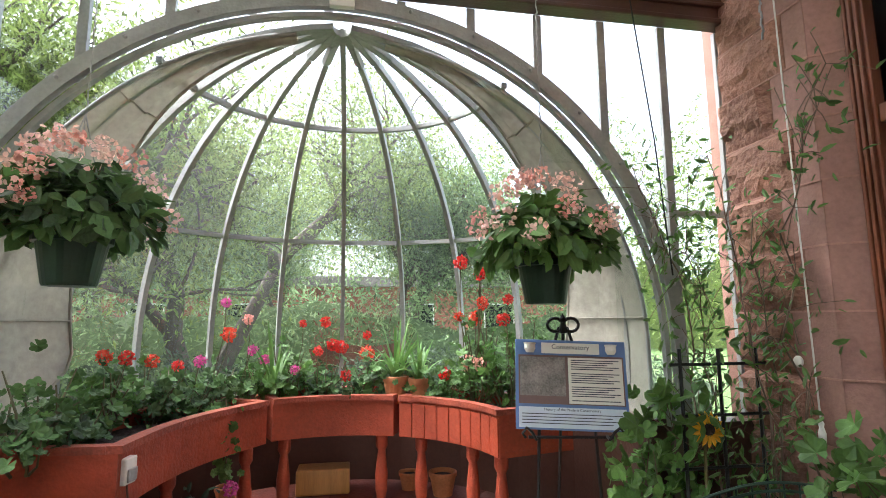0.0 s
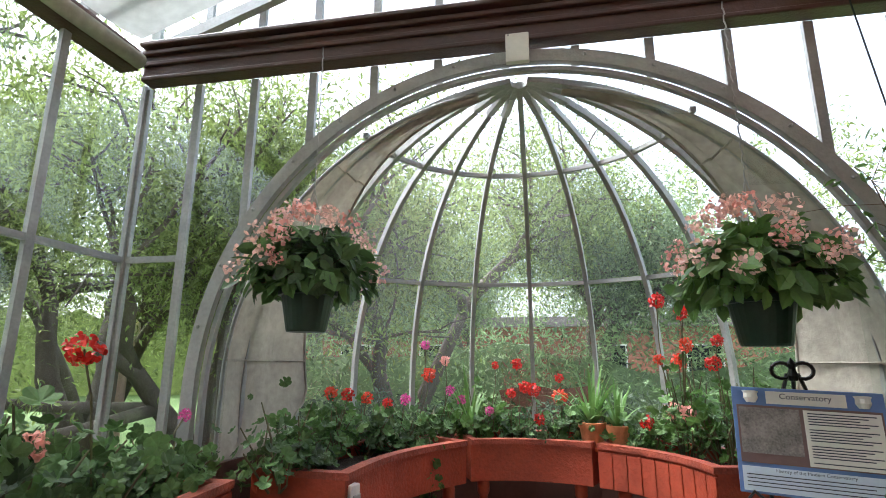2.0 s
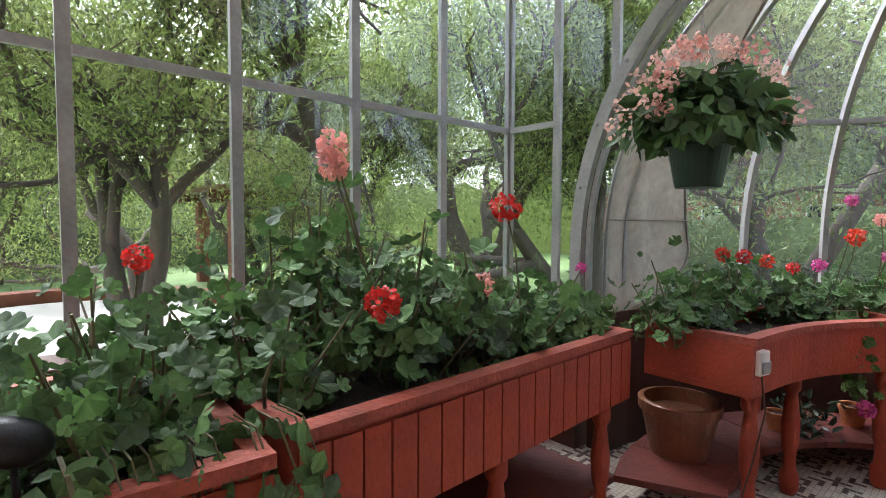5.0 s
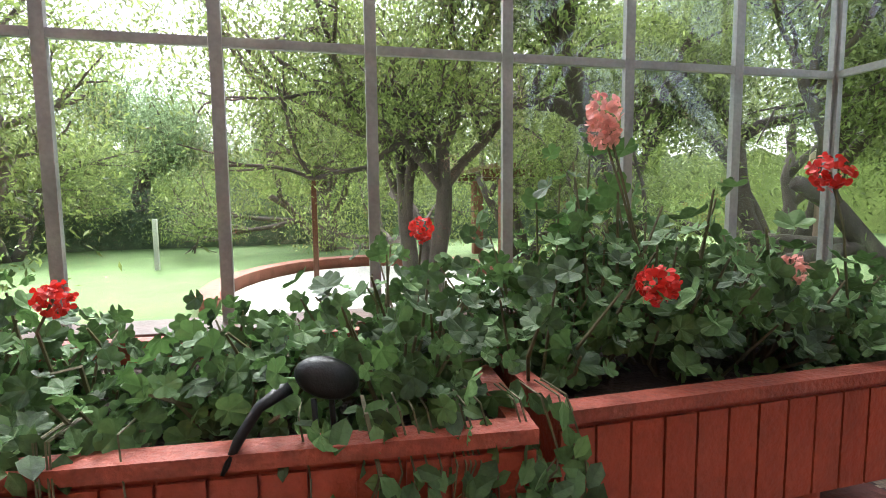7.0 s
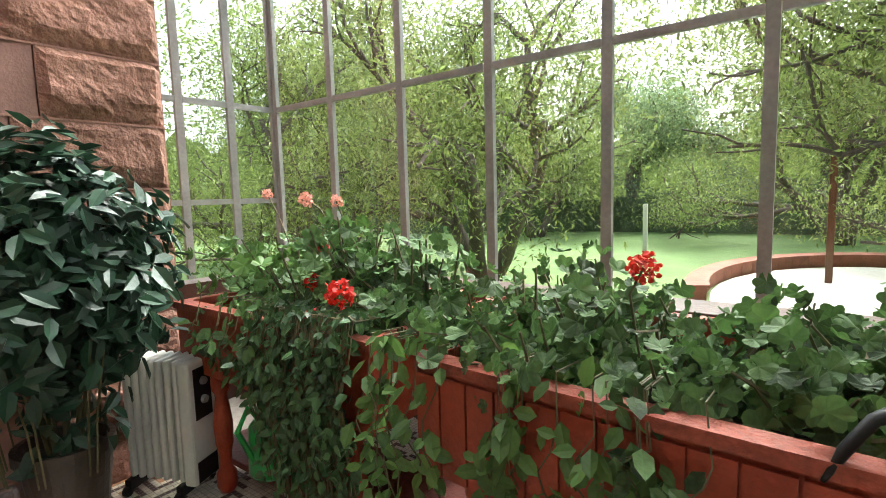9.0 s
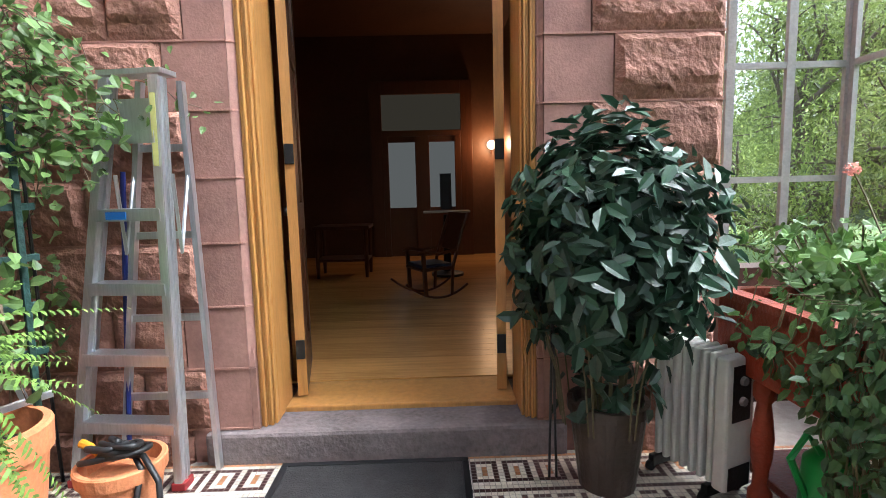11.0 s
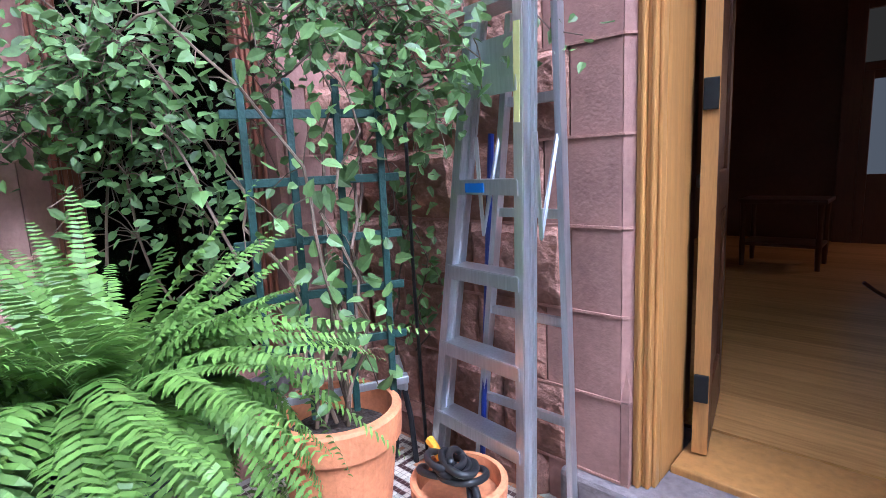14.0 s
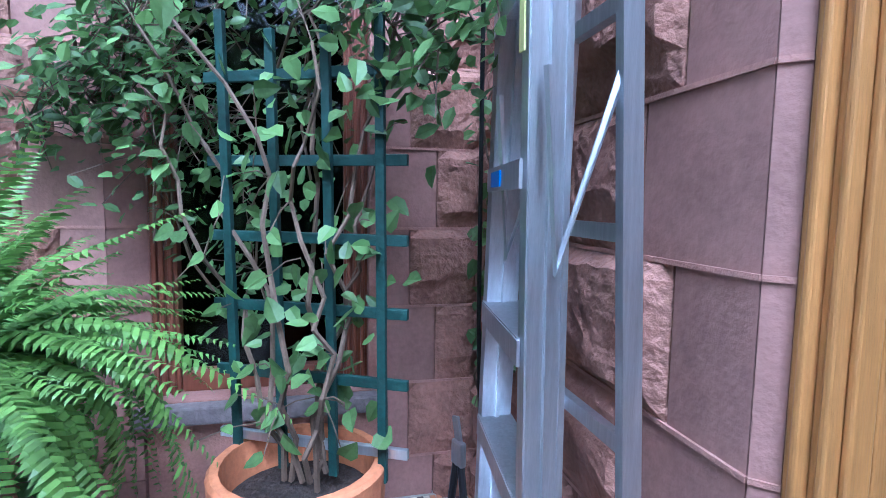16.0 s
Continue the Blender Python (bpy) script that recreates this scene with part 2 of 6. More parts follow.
M_SOIL = mat("potting_soil", (0.035, 0.022, 0.015), 0.95, 0, 0.6, 30, 1.0, 60)
M_BLACK = mat("black_iron", (0.012, 0.012, 0.012), 0.45, 0.3, 0.3, 20, 0.1, 80)
M_RUBBER = mat("black_rubber", (0.012, 0.012, 0.013), 0.5, 0, 0.3, 20)
M_ALU = mat("brushed_aluminium", (0.62, 0.64, 0.67), 0.34, 0.9, 0.2, 6, 0.05, 60, stretch=(20, 20, 1))
M_WHITE = mat("white_enamel", (0.66, 0.64, 0.58), 0.4, 0, 0.12, 5, 0.03, 60)
M_TRELLIS = mat("green_trellis_paint", (0.008, 0.037, 0.030), 0.6, 0, 0.55, 8, 0.3, 50)
M_BARK = mat("grey_bark", (0.105, 0.082, 0.065), 0.9, 0, 0.45, 7, 1.0, 18, stretch=(1, 1, 0.35))
M_STEM = mat("plant_stem", (0.10, 0.085, 0.035), 0.7, 0, 0.4, 12, 0.2, 60)
M_TWIG = mat("brown_twig", (0.13, 0.085, 0.055), 0.8, 0, 0.4, 12, 0.2, 60)
M_LEAF = mat("geranium_leaf", (0.085, 0.158, 0.045), 0.6, 0, 0.4, 9, 0.25, 80, translucent=0.25, island=1.8)
M_LEAFY = mat("pale_leaf", (0.10, 0.19, 0.042), 0.5, 0, 0.3, 9, 0.1, 60, translucent=0.3, island=1.4)
M_LEAFG = mat("glossy_dark_leaf", (0.022, 0.058, 0.03), 0.38, 0, 0.35, 9, 0.1, 60, translucent=0.08, island=1.4)
M_LEAFV = mat("vine_leaf", (0.125, 0.21, 0.06), 0.5, 0, 0.35, 9, 0.1, 60, translucent=0.34, island=1.6)
M_LEAFI = mat("ivy_leaf", (0.058, 0.125, 0.04), 0.42, 0, 0.35, 9, 0.1, 60, translucent=0.18, island=1.6)
M_FERN = mat("fern_frond", (0.155, 0.27, 0.05), 0.5, 0, 0.3, 9, 0, translucent=0.34, island=1.3)
M_TREE = mat("tree_leaf", (0.20, 0.25, 0.07), 0.5, 0, 0.4, 0.8, 0, translucent=0.45, island=1.8)
M_TREED = mat("dark_tree_leaf", (0.20, 0.27, 0.12), 0.5, 0, 0.4, 1.2, 0, translucent=0.5, island=1.8)
M_HEDGE = mat("hedge_leaf", (0.09, 0.12, 0.065), 0.6, 0, 0.35, 3, 0, translucent=0.3, island=1.4)
M_GRASS = mat("lawn_grass", (0.115, 0.18, 0.05), 0.9, 0, 0.35, 1.2, 0.6, 50)
M_FRED = mat("red_petal", (0.62, 0.022, 0.012), 0.5, 0, 0.25, 20, 0, translucent=0.3, island=0.8)
M_FORANGE = mat("orange_red_petal", (0.70, 0.06, 0.018), 0.5, 0, 0.25, 20, 0, translucent=0.3, island=0.8)
M_FPINK = mat("pale_pink_petal", (0.78, 0.36, 0.30), 0.5, 0, 0.25, 20, 0, translucent=0.35, island=0.8)
M_FPALE = mat("cream_pink_petal", (0.86, 0.55, 0.47), 0.5, 0, 0.25, 20, 0, translucent=0.35, island=0.8)
M_FMAG = mat("magenta_petal", (0.60, 0.07, 0.28), 0.5, 0, 0.25, 20, 0, translucent=0.3, island=0.8)
M_YELL = mat("sunflower_petal", (0.75, 0.36, 0.02), 0.5, 0, 0.2, 20, 0, translucent=0.3, island=0.6)
M_WINF = mat("red_brown_window_wood", (0.17, 0.052, 0.026), 0.4, 0, 0.3, 3, 0.1, 30, stretch=(12, 12, 0.8))
M_REDLEAF = mat("red_shrub_leaf", (0.17, 0.062, 0.035), 0.55, 0, 0.35, 3, 0, translucent=0.4, island=1.4)
M_BEAD = mat("pink_mortar_bead", (0.40, 0.21, 0.16), 0.85, 0, 0.25, 10, 0.3, 120)
M_BRICK = mat("red_brick", (0.27, 0.10, 0.065), 0.85, 0, 0.4, 4, 0.3, 40)
M_CONC = mat("pale_paving", (0.55, 0.52, 0.47), 0.85, 0, 0.2, 3, 0.2, 40)
M_PLASTER = mat("dark_interior_panelling", (0.10, 0.042, 0.018), 0.5, 0, 0.3, 2, 0.1, 30)
M_MAT = mat("dark_grey_doormat", (0.035, 0.032, 0.032), 0.9, 0, 0.4, 12, 0.6, 150)

# ---------- plan ----------
XE, YS, YD = 4.42, -5.74, -5.25      # east stone face, south glass, stone face round the door
S = 0.5724                           # mullion spacing on the west wall
ZB, ZSILL, ZTOP = 1.857, 0.79, 2.93  # glazing bar, sill, underside of the beam
AX, AZ, AR = 2.28, 1.13, 1.70        # arch centre, springing and radius

# ground and floor
g = bmesh.new()
bmesh.ops.create_grid(g, x_segments=60, y_segments=60, size=400)
ground = part("ground", g, M_GRASS)
ground.location.z = -0.5
tagged(ground, "mown green lawn reaching to the horizon", "lawn", kind="structure")
slab = part("floor", prism([(-0.12, -5.9), (4.6, -5.9), (4.6, 0.0)] + [(AX + 1.75 * math.cos(a), 1.62 * math.sin(a)) for a in [radians(i * 10) for i in range(1, 18)]] + [(-0.12, 0.0)], -0.6, -0.004), M_GROUT)
tagged(slab, "mosaic tile floor of cream and dark red tesserae", "floor", kind="structure")


def mosaic():
    c = 0.024
    white, dark, ochre = [], [], []
    for i in range(-3, 185):
        for j in range(-220, 68):
            x, y = i * c, j * c
            if y > 0 and ((x - AX) / 1.66) ** 2 + (y / 1.5) ** 2 > 1:
                continue
            if y < -5.2 or x < 0.02 or x > 4.38:
                continue
            edge = (y + 5.2) / c
            if edge < 13:      # border along the step
                e, u = int(edge), i % 6
                if e in (0, 11):
                    k = dark if e == 11 else ochre
                elif 2 <= e <= 8 and u < 5:
                    k = dark if (e in (2, 8) or u in (0, 4)) else (ochre if u == 2 and 4 <= e <= 6 else white)
                else:
                    k = white
            else:              # meander squares with small crosses
                u, v = (i + 2) % 14, (j + 3) % 14
                a, b = min(u, 14 - u), min(v, 14 - v)
                k = white
                if (a == 7 and b >= 5) or (b == 7 and a >= 5):
                    k = dark
                elif (a == 4 and 4 <= b <= 6) or (b == 4 and 4 <= a <= 6 and a != b):
                    k = dark
                elif (a == 0 and b < 3) or (b == 0 and a < 3):
                    k = dark
                elif a == 2 and b in (3, 4, 2) or b == 2 and a in (3, 4):
                    k = dark
            k.append((x, y))
    for name, pts, m, lab in (("cream_tesserae", white, M_TILEW, ""), ("dark_tesserae", dark, M_TILED, "dark red mosaic tesserae"), ("ochre_tesserae", ochre, M_TILEO, "ochre mosaic tesserae")):
        P = np.array([(x, y, 0) for x, y in pts])
        h = 0.44
        o = scatter(name, [(-h, -h, 0), (h, -h, 0), (h, h, 0), (-h, h, 0)], [(0, 1, 2, 3)], P, np.tile((0, 0, 1.0), (len(P), 1)), np.full(len(P), c), m, slab, lab, tips=np.tile((1.0, 0, 0), (len(P), 1)))
        o["kind"] = "stuff"


mosaic()


# ---------- glass walls ----------
def glazed_wall(name, label, a, b, n, z_rows, z_top, axis, skip=None):
    """A wall of upright bars and panes from a to b with n bays and glazing bars at z_rows."""
    w = thing(name, label, "window", kind="structure")
    a, b = Vector(a), Vector(b)
    d = (b - a) / n
    dn = d.normalized()
    for i in range(n + 1):
        p = a + d * i
        zs = skip(p) if skip else ZSILL
        if zs >= z_top - 0.05:
            continue
        wd = 0.06 if i in (0, n) else 0.045
        part("mullion", beam((p.x, p.y, zs), (p.x, p.y, z_top), 0.028, wd, up=dn), M_GREY, w)
    for i in range(n):
        p, q = a + d * i, a + d * (i + 1)
        zs = max(skip(p), skip(q)) if skip else ZSILL
        zl = min(skip(p), skip(q)) if skip else ZSILL
        levels = [zl] + [z for z in z_rows if z > zl] + [z_top]
        for z0, z1 in zip(levels, levels[1:]):
            pane = part("pane", beam((p + dn * 0.02).to_tuple()[:2] + ((z0 + z1) / 2,), (q - dn * 0.02).to_tuple()[:2] + ((z0 + z1) / 2,), 0.006, z1 - z0), M_GLASS, w)
            pane.visible_shadow = False
        for z in z_rows:
            if z > zs:
                part("glazing_bar", beam((p + dn * 0.025).to_tuple()[:2] + (z,), (q - dn * 0.025).to_tuple()[:2] + (z,), 0.026, 0.034), M_GREY, w)
    return w


def arch_z(p):
    u = abs(p.x - AX)
    return ZSILL if u >= AR + 0.02 else AZ + math.sqrt(max(0.0, AR * AR - u * u)) + 0.02


glazed_wall("window_west", "long greenhouse window wall with grey metal bars", (0, 0, 0), (0, -10 * S, 0), 10, [ZB], ZTOP + 0.02, 1)
glazed_wall("window_south", "short greenhouse window with grey metal bars", (0.0, YS, 0), (0.96, YS - 0.03, 0), 3, [1.25, ZB], ZTOP + 0.02, 0)
glazed_wall("window_north", "greenhouse window around the glass apse arch", (0, 0, 0), (XE, 0, 0), 12, [ZB], ZTOP, 0, arch_z)
glazed_wall("window_gable", "gable glazing above the wooden beam", (0, 0.02, 0), (XE, 0.02, 0), 12, [], 4.4, 0, lambda p: 3.17)

knee = part("wall_west", box((-0.14, -10 * S - 0.1, -0.6), (0.05, -0.02, ZSILL - 0.02)), M_BROWN)
tagged(knee, "low dark painted wall under the west glazing", "wall", kind="structure")
knee2 = part("wall_southwest", box((0.06, YS - 0.12, -0.6), (0.96, YS + 0.05, ZSILL - 0.02)), M_BROWN)
tagged(knee2, "low dark painted wall under the south glazing", "wall", kind="structure")
sill = part("window_sill_west", box((-0.1, -10 * S, ZSILL - 0.018), (0.14, -0.03, ZSILL + 0.012), 0.004), M_BROWN)
tagged(sill, "dark wooden sill of the west window", "window sill", kind="structure")
for nm, x0, x1 in (("wall_north_a", 0.06, AX - AR - 0.02), ("wall_north_b", AX + AR + 0.02, XE - 0.01)):
    o = part(nm, box((x0, -0.06, -0.6), (x1, 0.06, ZSILL - 0.02)), M_BROWN)
    tagged(o, "low dark painted wall beside the apse", "wall", kind="structure")

# beams and roof
north_beam = part("beam_north", box((0.03, -0.09, 2.95), (XE, 0.0, 3.14), 0.01), M_BROWN)
tagged(north_beam, "dark brown wooden beam above the apse arch", "beam", kind="structure")
for z, dy in ((2.935, 0.105), (3.03, 0.11), (3.10, 0.12), (3.142, 0.15)):
    part("moulding", box((0.035, -dy, z), (XE - 0.003, -0.002, z + 0.03), 0.008), M_BROWN, north_beam)
west_beam = part("beam_west", box((-0.06, -10 * S, 2.96), (0.07, -0.16, 3.1), 0.01), M_BROWN)
tagged(west_beam, "dark brown eaves beam over the west windows", "beam", kind="structure")
roll = part("shade_roll", tube([(0.11, -0.2 - 0.5 * i, 2.99 + 0.006 * (-1) ** i) for i in range(12)], 0.045, 10), M_CANVAS, smooth=True)
tagged(roll, "rolled beige canvas blind along the eaves", "blind")


def roof_z(x):
    return 3.12 + (x + 0.1) * 0.36


ceil = bmesh.new()
for i in range(14):
    y = -0.03 - i * 0.445
    beam((-0.1, y, roof_z(-0.1)), (XE + 0.2, y, roof_z(XE + 0.2)), 0.05, 0.07, ceil)
ceil_ob = part("ceiling", ceil, M_GREY)
tagged(ceil_ob, "sloping glass roof with grey bars", "roof", kind="structure")
roof_pane = part("roof_glass", beam((-0.1, -2.9, roof_z(-0.1) + 0.05), (XE + 0.2, -2.9, roof_z(XE + 0.2) + 0.05), 5.9, 0.006), M_GLASS)
roof_pane.visible_shadow = False
tagged(roof_pane, "sloping glass of the roof", "roof", kind="structure")
# hangs at the north-west; its unseen eastward reach is added to dim roof light
shade = bmesh.new()
sag = [[shade.verts.new((0.12 + x * 0.46, -0.22 - 0.111 * j, roof_z(0.12 + x * 0.46) - 0.07 - 0.06 * abs(math.sin(j * math.pi / 8)) ** 0.7)) for j in range(28)] for x in range(10)]
for A, B in zip(sag, sag[1:]):
    for j in range(27):
        shade.faces.new((A[j], A[j + 1], B[j + 1], B[j]))
shade_ob = part("shade_cloth", shade, M_SHADE, smooth=True)
tagged(shade_ob, "white shade cloth hung under the glass roof", "shade cloth")


# ---------- apse ----------
apse = thing("window_apse", "half-dome glass apse with slim grey ribs", "window", kind="structure")
DB, DR = 1.55, 1.64


def dome(az, z):
    """A point of the half dome at azimuth az from north and height z."""
    h = max(0.0, 1 - ((z - AZ) / DR) ** 2) ** 0.5 if z > AZ else 1.0
    return Vector((AX + DR * h * math.sin(az), DB * h * math.cos(az) + 0.02, z))


azs = [radians(16.36 * k) for k in range(-5, 6)]
zl = [0.78, AZ] + [AZ + DR * math.sin(radians(e)) for e in range(6, 89, 6)] + [AZ + DR * math.sin(radians(88.5))]
for az in azs:
    ribs = bmesh.new()
    for z0, z1 in zip(zl, zl[1:]):
        beam(dome(az, z0), dome(az, z1), 0.03, 0.045, ribs, up=(math.sin(az), math.cos(az), 0.02))
    part("rib", ribs, M_GREY, apse)
edges = [radians(-90)] + azs + [radians(90)]
for z in (1.865, 2.53):
    for a0, a1 in zip(edges, edges[1:]):
        part("ring_bar", beam(dome(a0, z), dome(a1, z), 0.028, 0.028), M_GREY, apse)
for a0, a1 in zip(edges, edges[1:]):
    pb = bmesh.new()
    col0 = [pb.verts.new(dome(a0, z)) for z in zl]
    col1 = [pb.verts.new(dome(a1, z)) for z in zl]
    for i in range(len(zl) - 1):
        pb.faces.new((col0[i], col1[i], col1[i + 1], col0[i + 1]))
    pane = part("pane", pb, M_GLASSD, apse)
    pane.visible_shadow = False
wall_apse = thing("wall_apse", "low curved wall under the apse glazing", "wall", kind="structure")
for a0, a1 in zip(edges, edges[1:]):
    part("wall_segment", beam(dome(a0, 0.1), dome(a1, 0.1), 0.12, 1.36), M_BROWN, wall_apse)


def arch_band(r0, r1, y0, y1, n=48, z_foot=0.75):
    """A flat arch band with upright feet."""
    bm = bmesh.new()
    prev = None
    pts = [(-1, z_foot)] + [(-math.cos(math.pi * i / n), math.sin(math.pi * i / n)) for i in range(n + 1)] + [(1, z_foot)]
    for k, (c, s) in enumerate(pts):
        ring = []
        for r, y in ((r0, y0), (r1, y0), (r1, y1), (r0, y1)):
            z = z_foot if k in (0, len(pts) - 1) else AZ + r * s
            ring.append(bm.verts.new((AX + c * r, y, z)))
        if prev:
            for i in range(4):
                bm.faces.new((prev[i], prev[(i + 1) % 4], ring[(i + 1) % 4], ring[i]))
        prev = ring
    return bm


arch = part("arch", arch_band(1.705, 1.775, -0.06, -0.02), M_ARCH)
tagged(arch, "pale grey riveted metal arch framing the apse", "arch", kind="structure")
part("inner_flange", arch_band(1.665, 1.69, -0.035, 0.0), M_ARCH, arch)
part("keystone_plate", box((AX - 0.06, -0.125, 2.8), (AX + 0.06, -0.095, 2.965), 0.004), M_WHITE, arch, "small white metal plate at the crown")
rv = bmesh.new()
for i in range(3, 46, 3):
    a = math.pi * i / 48
    bmesh.ops.create_uvsphere(rv, u_segments=6, v_segments=4, radius=0.011, matrix=Matrix.Translation((AX - 1.745 * math.cos(a), -0.07, AZ + 1.745 * math.sin(a))))
part("rivets", rv, M_GREY, arch)
part("bolts", box((AX - 0.05, -0.128, 2.95), (AX - 0.04, -0.124, 2.96)), M_GREY, arch)


def canvas(side):
    """A canvas blind gathered against one side of the arch, widest at its middle."""
    bm = bmesh.new()
    n = 30
    rows_ = []
    for i in range(n + 1):
        t = i / n
        e = radians(-13 + 95 * t)
        wid = (0.40 * (1 - t) ** 0.7 + 0.03) * min(1.0, 0.25 + 2.2 * math.sqrt(t))
        row = []
        for j in range(9):
            u = j / 8
            az_ = radians(90) - u * wid * (1.15 if e < 0.7 else 1.5)
            fold = 0.035 * math.sin(u * 15 + t * 7) * (0.4 + 0.6 * t) * math.sin(math.pi * u)
            r = 1.62 - fold - 0.03 * u
            h = math.cos(max(0, e))
            row.append(bm.verts.new((AX + side * r * h * math.sin(az_), 0.05 + r * 0.92 * h * math.cos(az_), AZ + r * math.sin(e))))
        rows_.append(row)
    for A, B in zip(rows_, rows_[1:]):
        for j in range(8):
            bm.faces.new((A[j], A[j + 1], B[j + 1], B[j]))
    blind = thing("canvas_blind", "beige canvas blind drawn aside along the arch", "blind", group="apse blinds")
    part("hem", tube([row[8].co.copy() for row in rows_], 0.009, 6), M_CANVAS, blind, smooth=True)
    part("batten", tube([row[0].co.copy() for row in rows_], 0.012, 6), M_ARCH, blind, "grey metal edge batten", smooth=True)
    for i in (6, 13, 20):
        strap = [v.co.copy() for v in rows_[i]]
        part("strap", tube([p + (Vector((AX, -0.6, AZ)) - p).normalized() * 0.012 for p in strap], 0.006, 5), M_CANVAS, blind)
    part("cloth", bm, M_CANVAS, blind, smooth=True)


canvas(-1)
canvas(1)


# ---------- stone walls ----------
def stones(parent, origin, along, normal, spans, z0, z1, course=0.29, proud=0.02, seed=3):
    """Courses of stone on a wall face. spans: (start, end, kind) along the face; kind r is rock-faced, s is smooth.
    Where the two kinds meet, the quoins run long and short by turns."""
    rs = random.Random(seed)
    o, u, nrm = Vector(origin), Vector(along), Vector(normal)
    nz = int(math.ceil((z1 - z0) / course))
    for k in range(nz):
        za, zb = z0 + k * course, min(z1, z0 + (k + 1) * course)
        jog = 0.055 if k % 2 else -0.045
        for n_, (a, b, kind) in enumerate(spans):
            if n_ and abs(spans[n_ - 1][1] - a) < 1e-6 and spans[n_ - 1][2] != kind:
                a += jog if kind == "s" else -jog
            if n_ + 1 < len(spans) and abs(spans[n_ + 1][0] - b) < 1e-6 and spans[n_ + 1][2] != kind:
                b += jog if kind == "r" else -jog
            cuts = [a]
            if kind == "r":
                x = a
                while b - x > 0.62:
                    x += rs.uniform(0.3, 0.52)
                    cuts.append(x)
            cuts.append(b)
            for p, q in zip(cuts, cuts[1:]):
                j = 0.003
                bm = bmesh.new()
                nx, ny = (max(4, int((q - p) / 0.032)), 9) if kind == "r" else (1, 1)
                shift = Vector((rs.uniform(0, 50), rs.uniform(0, 50), 0))
                ledge, tilt = rs.uniform(0.12, 0.4), rs.uniform(-0.02, 0.03)
                grid = []
                for ix in range(nx + 1):
                    col = []
                    for iy in range(ny + 1):
                        gx, gy = ix / nx, iy / ny
                        fx, fy = p + j + (q - p - 2 * j) * gx, za + j + (zb - za - 2 * j) * gy
                        dpt = proud
                        if kind == "r" and 0 < ix < nx and 0 < iy < ny:
                            v = Vector((fx * 9, fy * 9, 0)) + shift
                            cut = ledge + 0.22 * noise.noise(v * 0.45)
                            body = 0.034 + tilt * gy + 0.012 * noise.noise(v) + 0.007 * noise.noise(v * 2.7)
                            dpt += body if gy > cut else 0.008 + 0.012 * gy / max(cut, 0.1) + 0.007 * noise.noise(v * 2.2)
                            fx += rs.uniform(-0.006, 0.006)
                            fy += rs.uniform(-0.006, 0.006)
                        col.append(bm.verts.new(o + u * fx + nrm * dpt + Vector((0, 0, fy))))
                    grid.append(col)
                for A, B in zip(grid, grid[1:]):
                    for iy in range(ny):
                        bm.faces.new((A[iy], B[iy], B[iy + 1], A[iy + 1]))
                rim = [grid[i][0] for i in range(nx + 1)] + [grid[nx][i] for i in range(1, ny + 1)] + [grid[i][ny] for i in range(nx - 1, -1, -1)] + [grid[0][i] for i in range(ny - 1, 0, -1)]
                back = [bm.verts.new(v.co - nrm * (proud + 0.01)) for v in rim]
                for i in range(len(rim)):
                    bm.faces.new((rim[i], back[i], back[(i + 1) % len(rim)], rim[(i + 1) % len(rim)]))
                bmesh.ops.recalc_face_normals(bm, faces=bm.faces)
                part("stone", bm, M_STONE if kind == "r" else M_STONES, parent)
            if k:
                part("mortar_bead", beam(o + u * a + nrm * (proud + 0.001) + Vector((0, 0, za)), o + u * b + nrm * (proud + 0.001) + Vector((0, 0, za)), 0.009, 0.009), M_BEAD, parent)


def chamfers(parent, at, run, z_stop, z0, z1, course=0.29):
    """The splayed edge of an opening: at, the arris on the wall face; run, plan steps to the reveal; square below z_stop."""
    x, y = at
    dx, dy, axis = run
    k = 0
    while z0 + k * course < z1:
        za, zb = max(z0 + k * course, -0.12), min(z1, z0 + (k + 1) * course)
        k += 1
        corner = (x + dx, y) if axis == "x" else (x, y + dy)
        inner = (x, y + dy) if axis == "x" else (x + dx, y)
        bm = bmesh.new()
        if zb <= z_stop:
            prism([(x, y), corner, (x + dx, y + dy), inner], za + 0.002, zb - 0.002, bm)
        else:
            prism([(x, y), (x + dx, y + dy), inner], za + 0.002, zb - 0.002, bm)
            if za <= z_stop:
                vs = [bm.verts.new(v) for v in ((x, y, za + 0.003), (*corner, za + 0.003), (x + dx, y + dy, za + 0.003), (x + dx / 2, y + dy / 2, za + 0.12))]
                for f in ((0, 1, 2), (0, 1, 3), (1, 2, 3), (2, 0, 3)):
                    bm.faces.new([vs[i] for i in f])
        bmesh.ops.recalc_face_normals(bm, faces=bm.faces)
        part("stone", bm, M_STONES, parent)
        if k > 1 and za > z_stop:
            part("mortar_bead", beam((x, y, za), (x + dx, y + dy, za), 0.009, 0.009), M_BEAD, parent)


# east wall, with two tall windows
WIN = ((-2.3, -0.67), (-4.80, -4.04))
ZW0, ZW1 = 0.42, 2.75
ew = bmesh.new()
for y0, y1 in ((-5.9, -4.80), (-3.95, -2.3), (-0.58, 0.12)):
    box((XE, y0, -0.6), (XE + 0.35, y1, 5.0), 0, ew)
for y0, y1 in WIN:
    box((XE, y0, -0.6), (XE + 0.35, y1, ZW0), 0, ew)
    box((XE, y0, ZW1), (XE + 0.35, y1, 5.0), 0, ew)
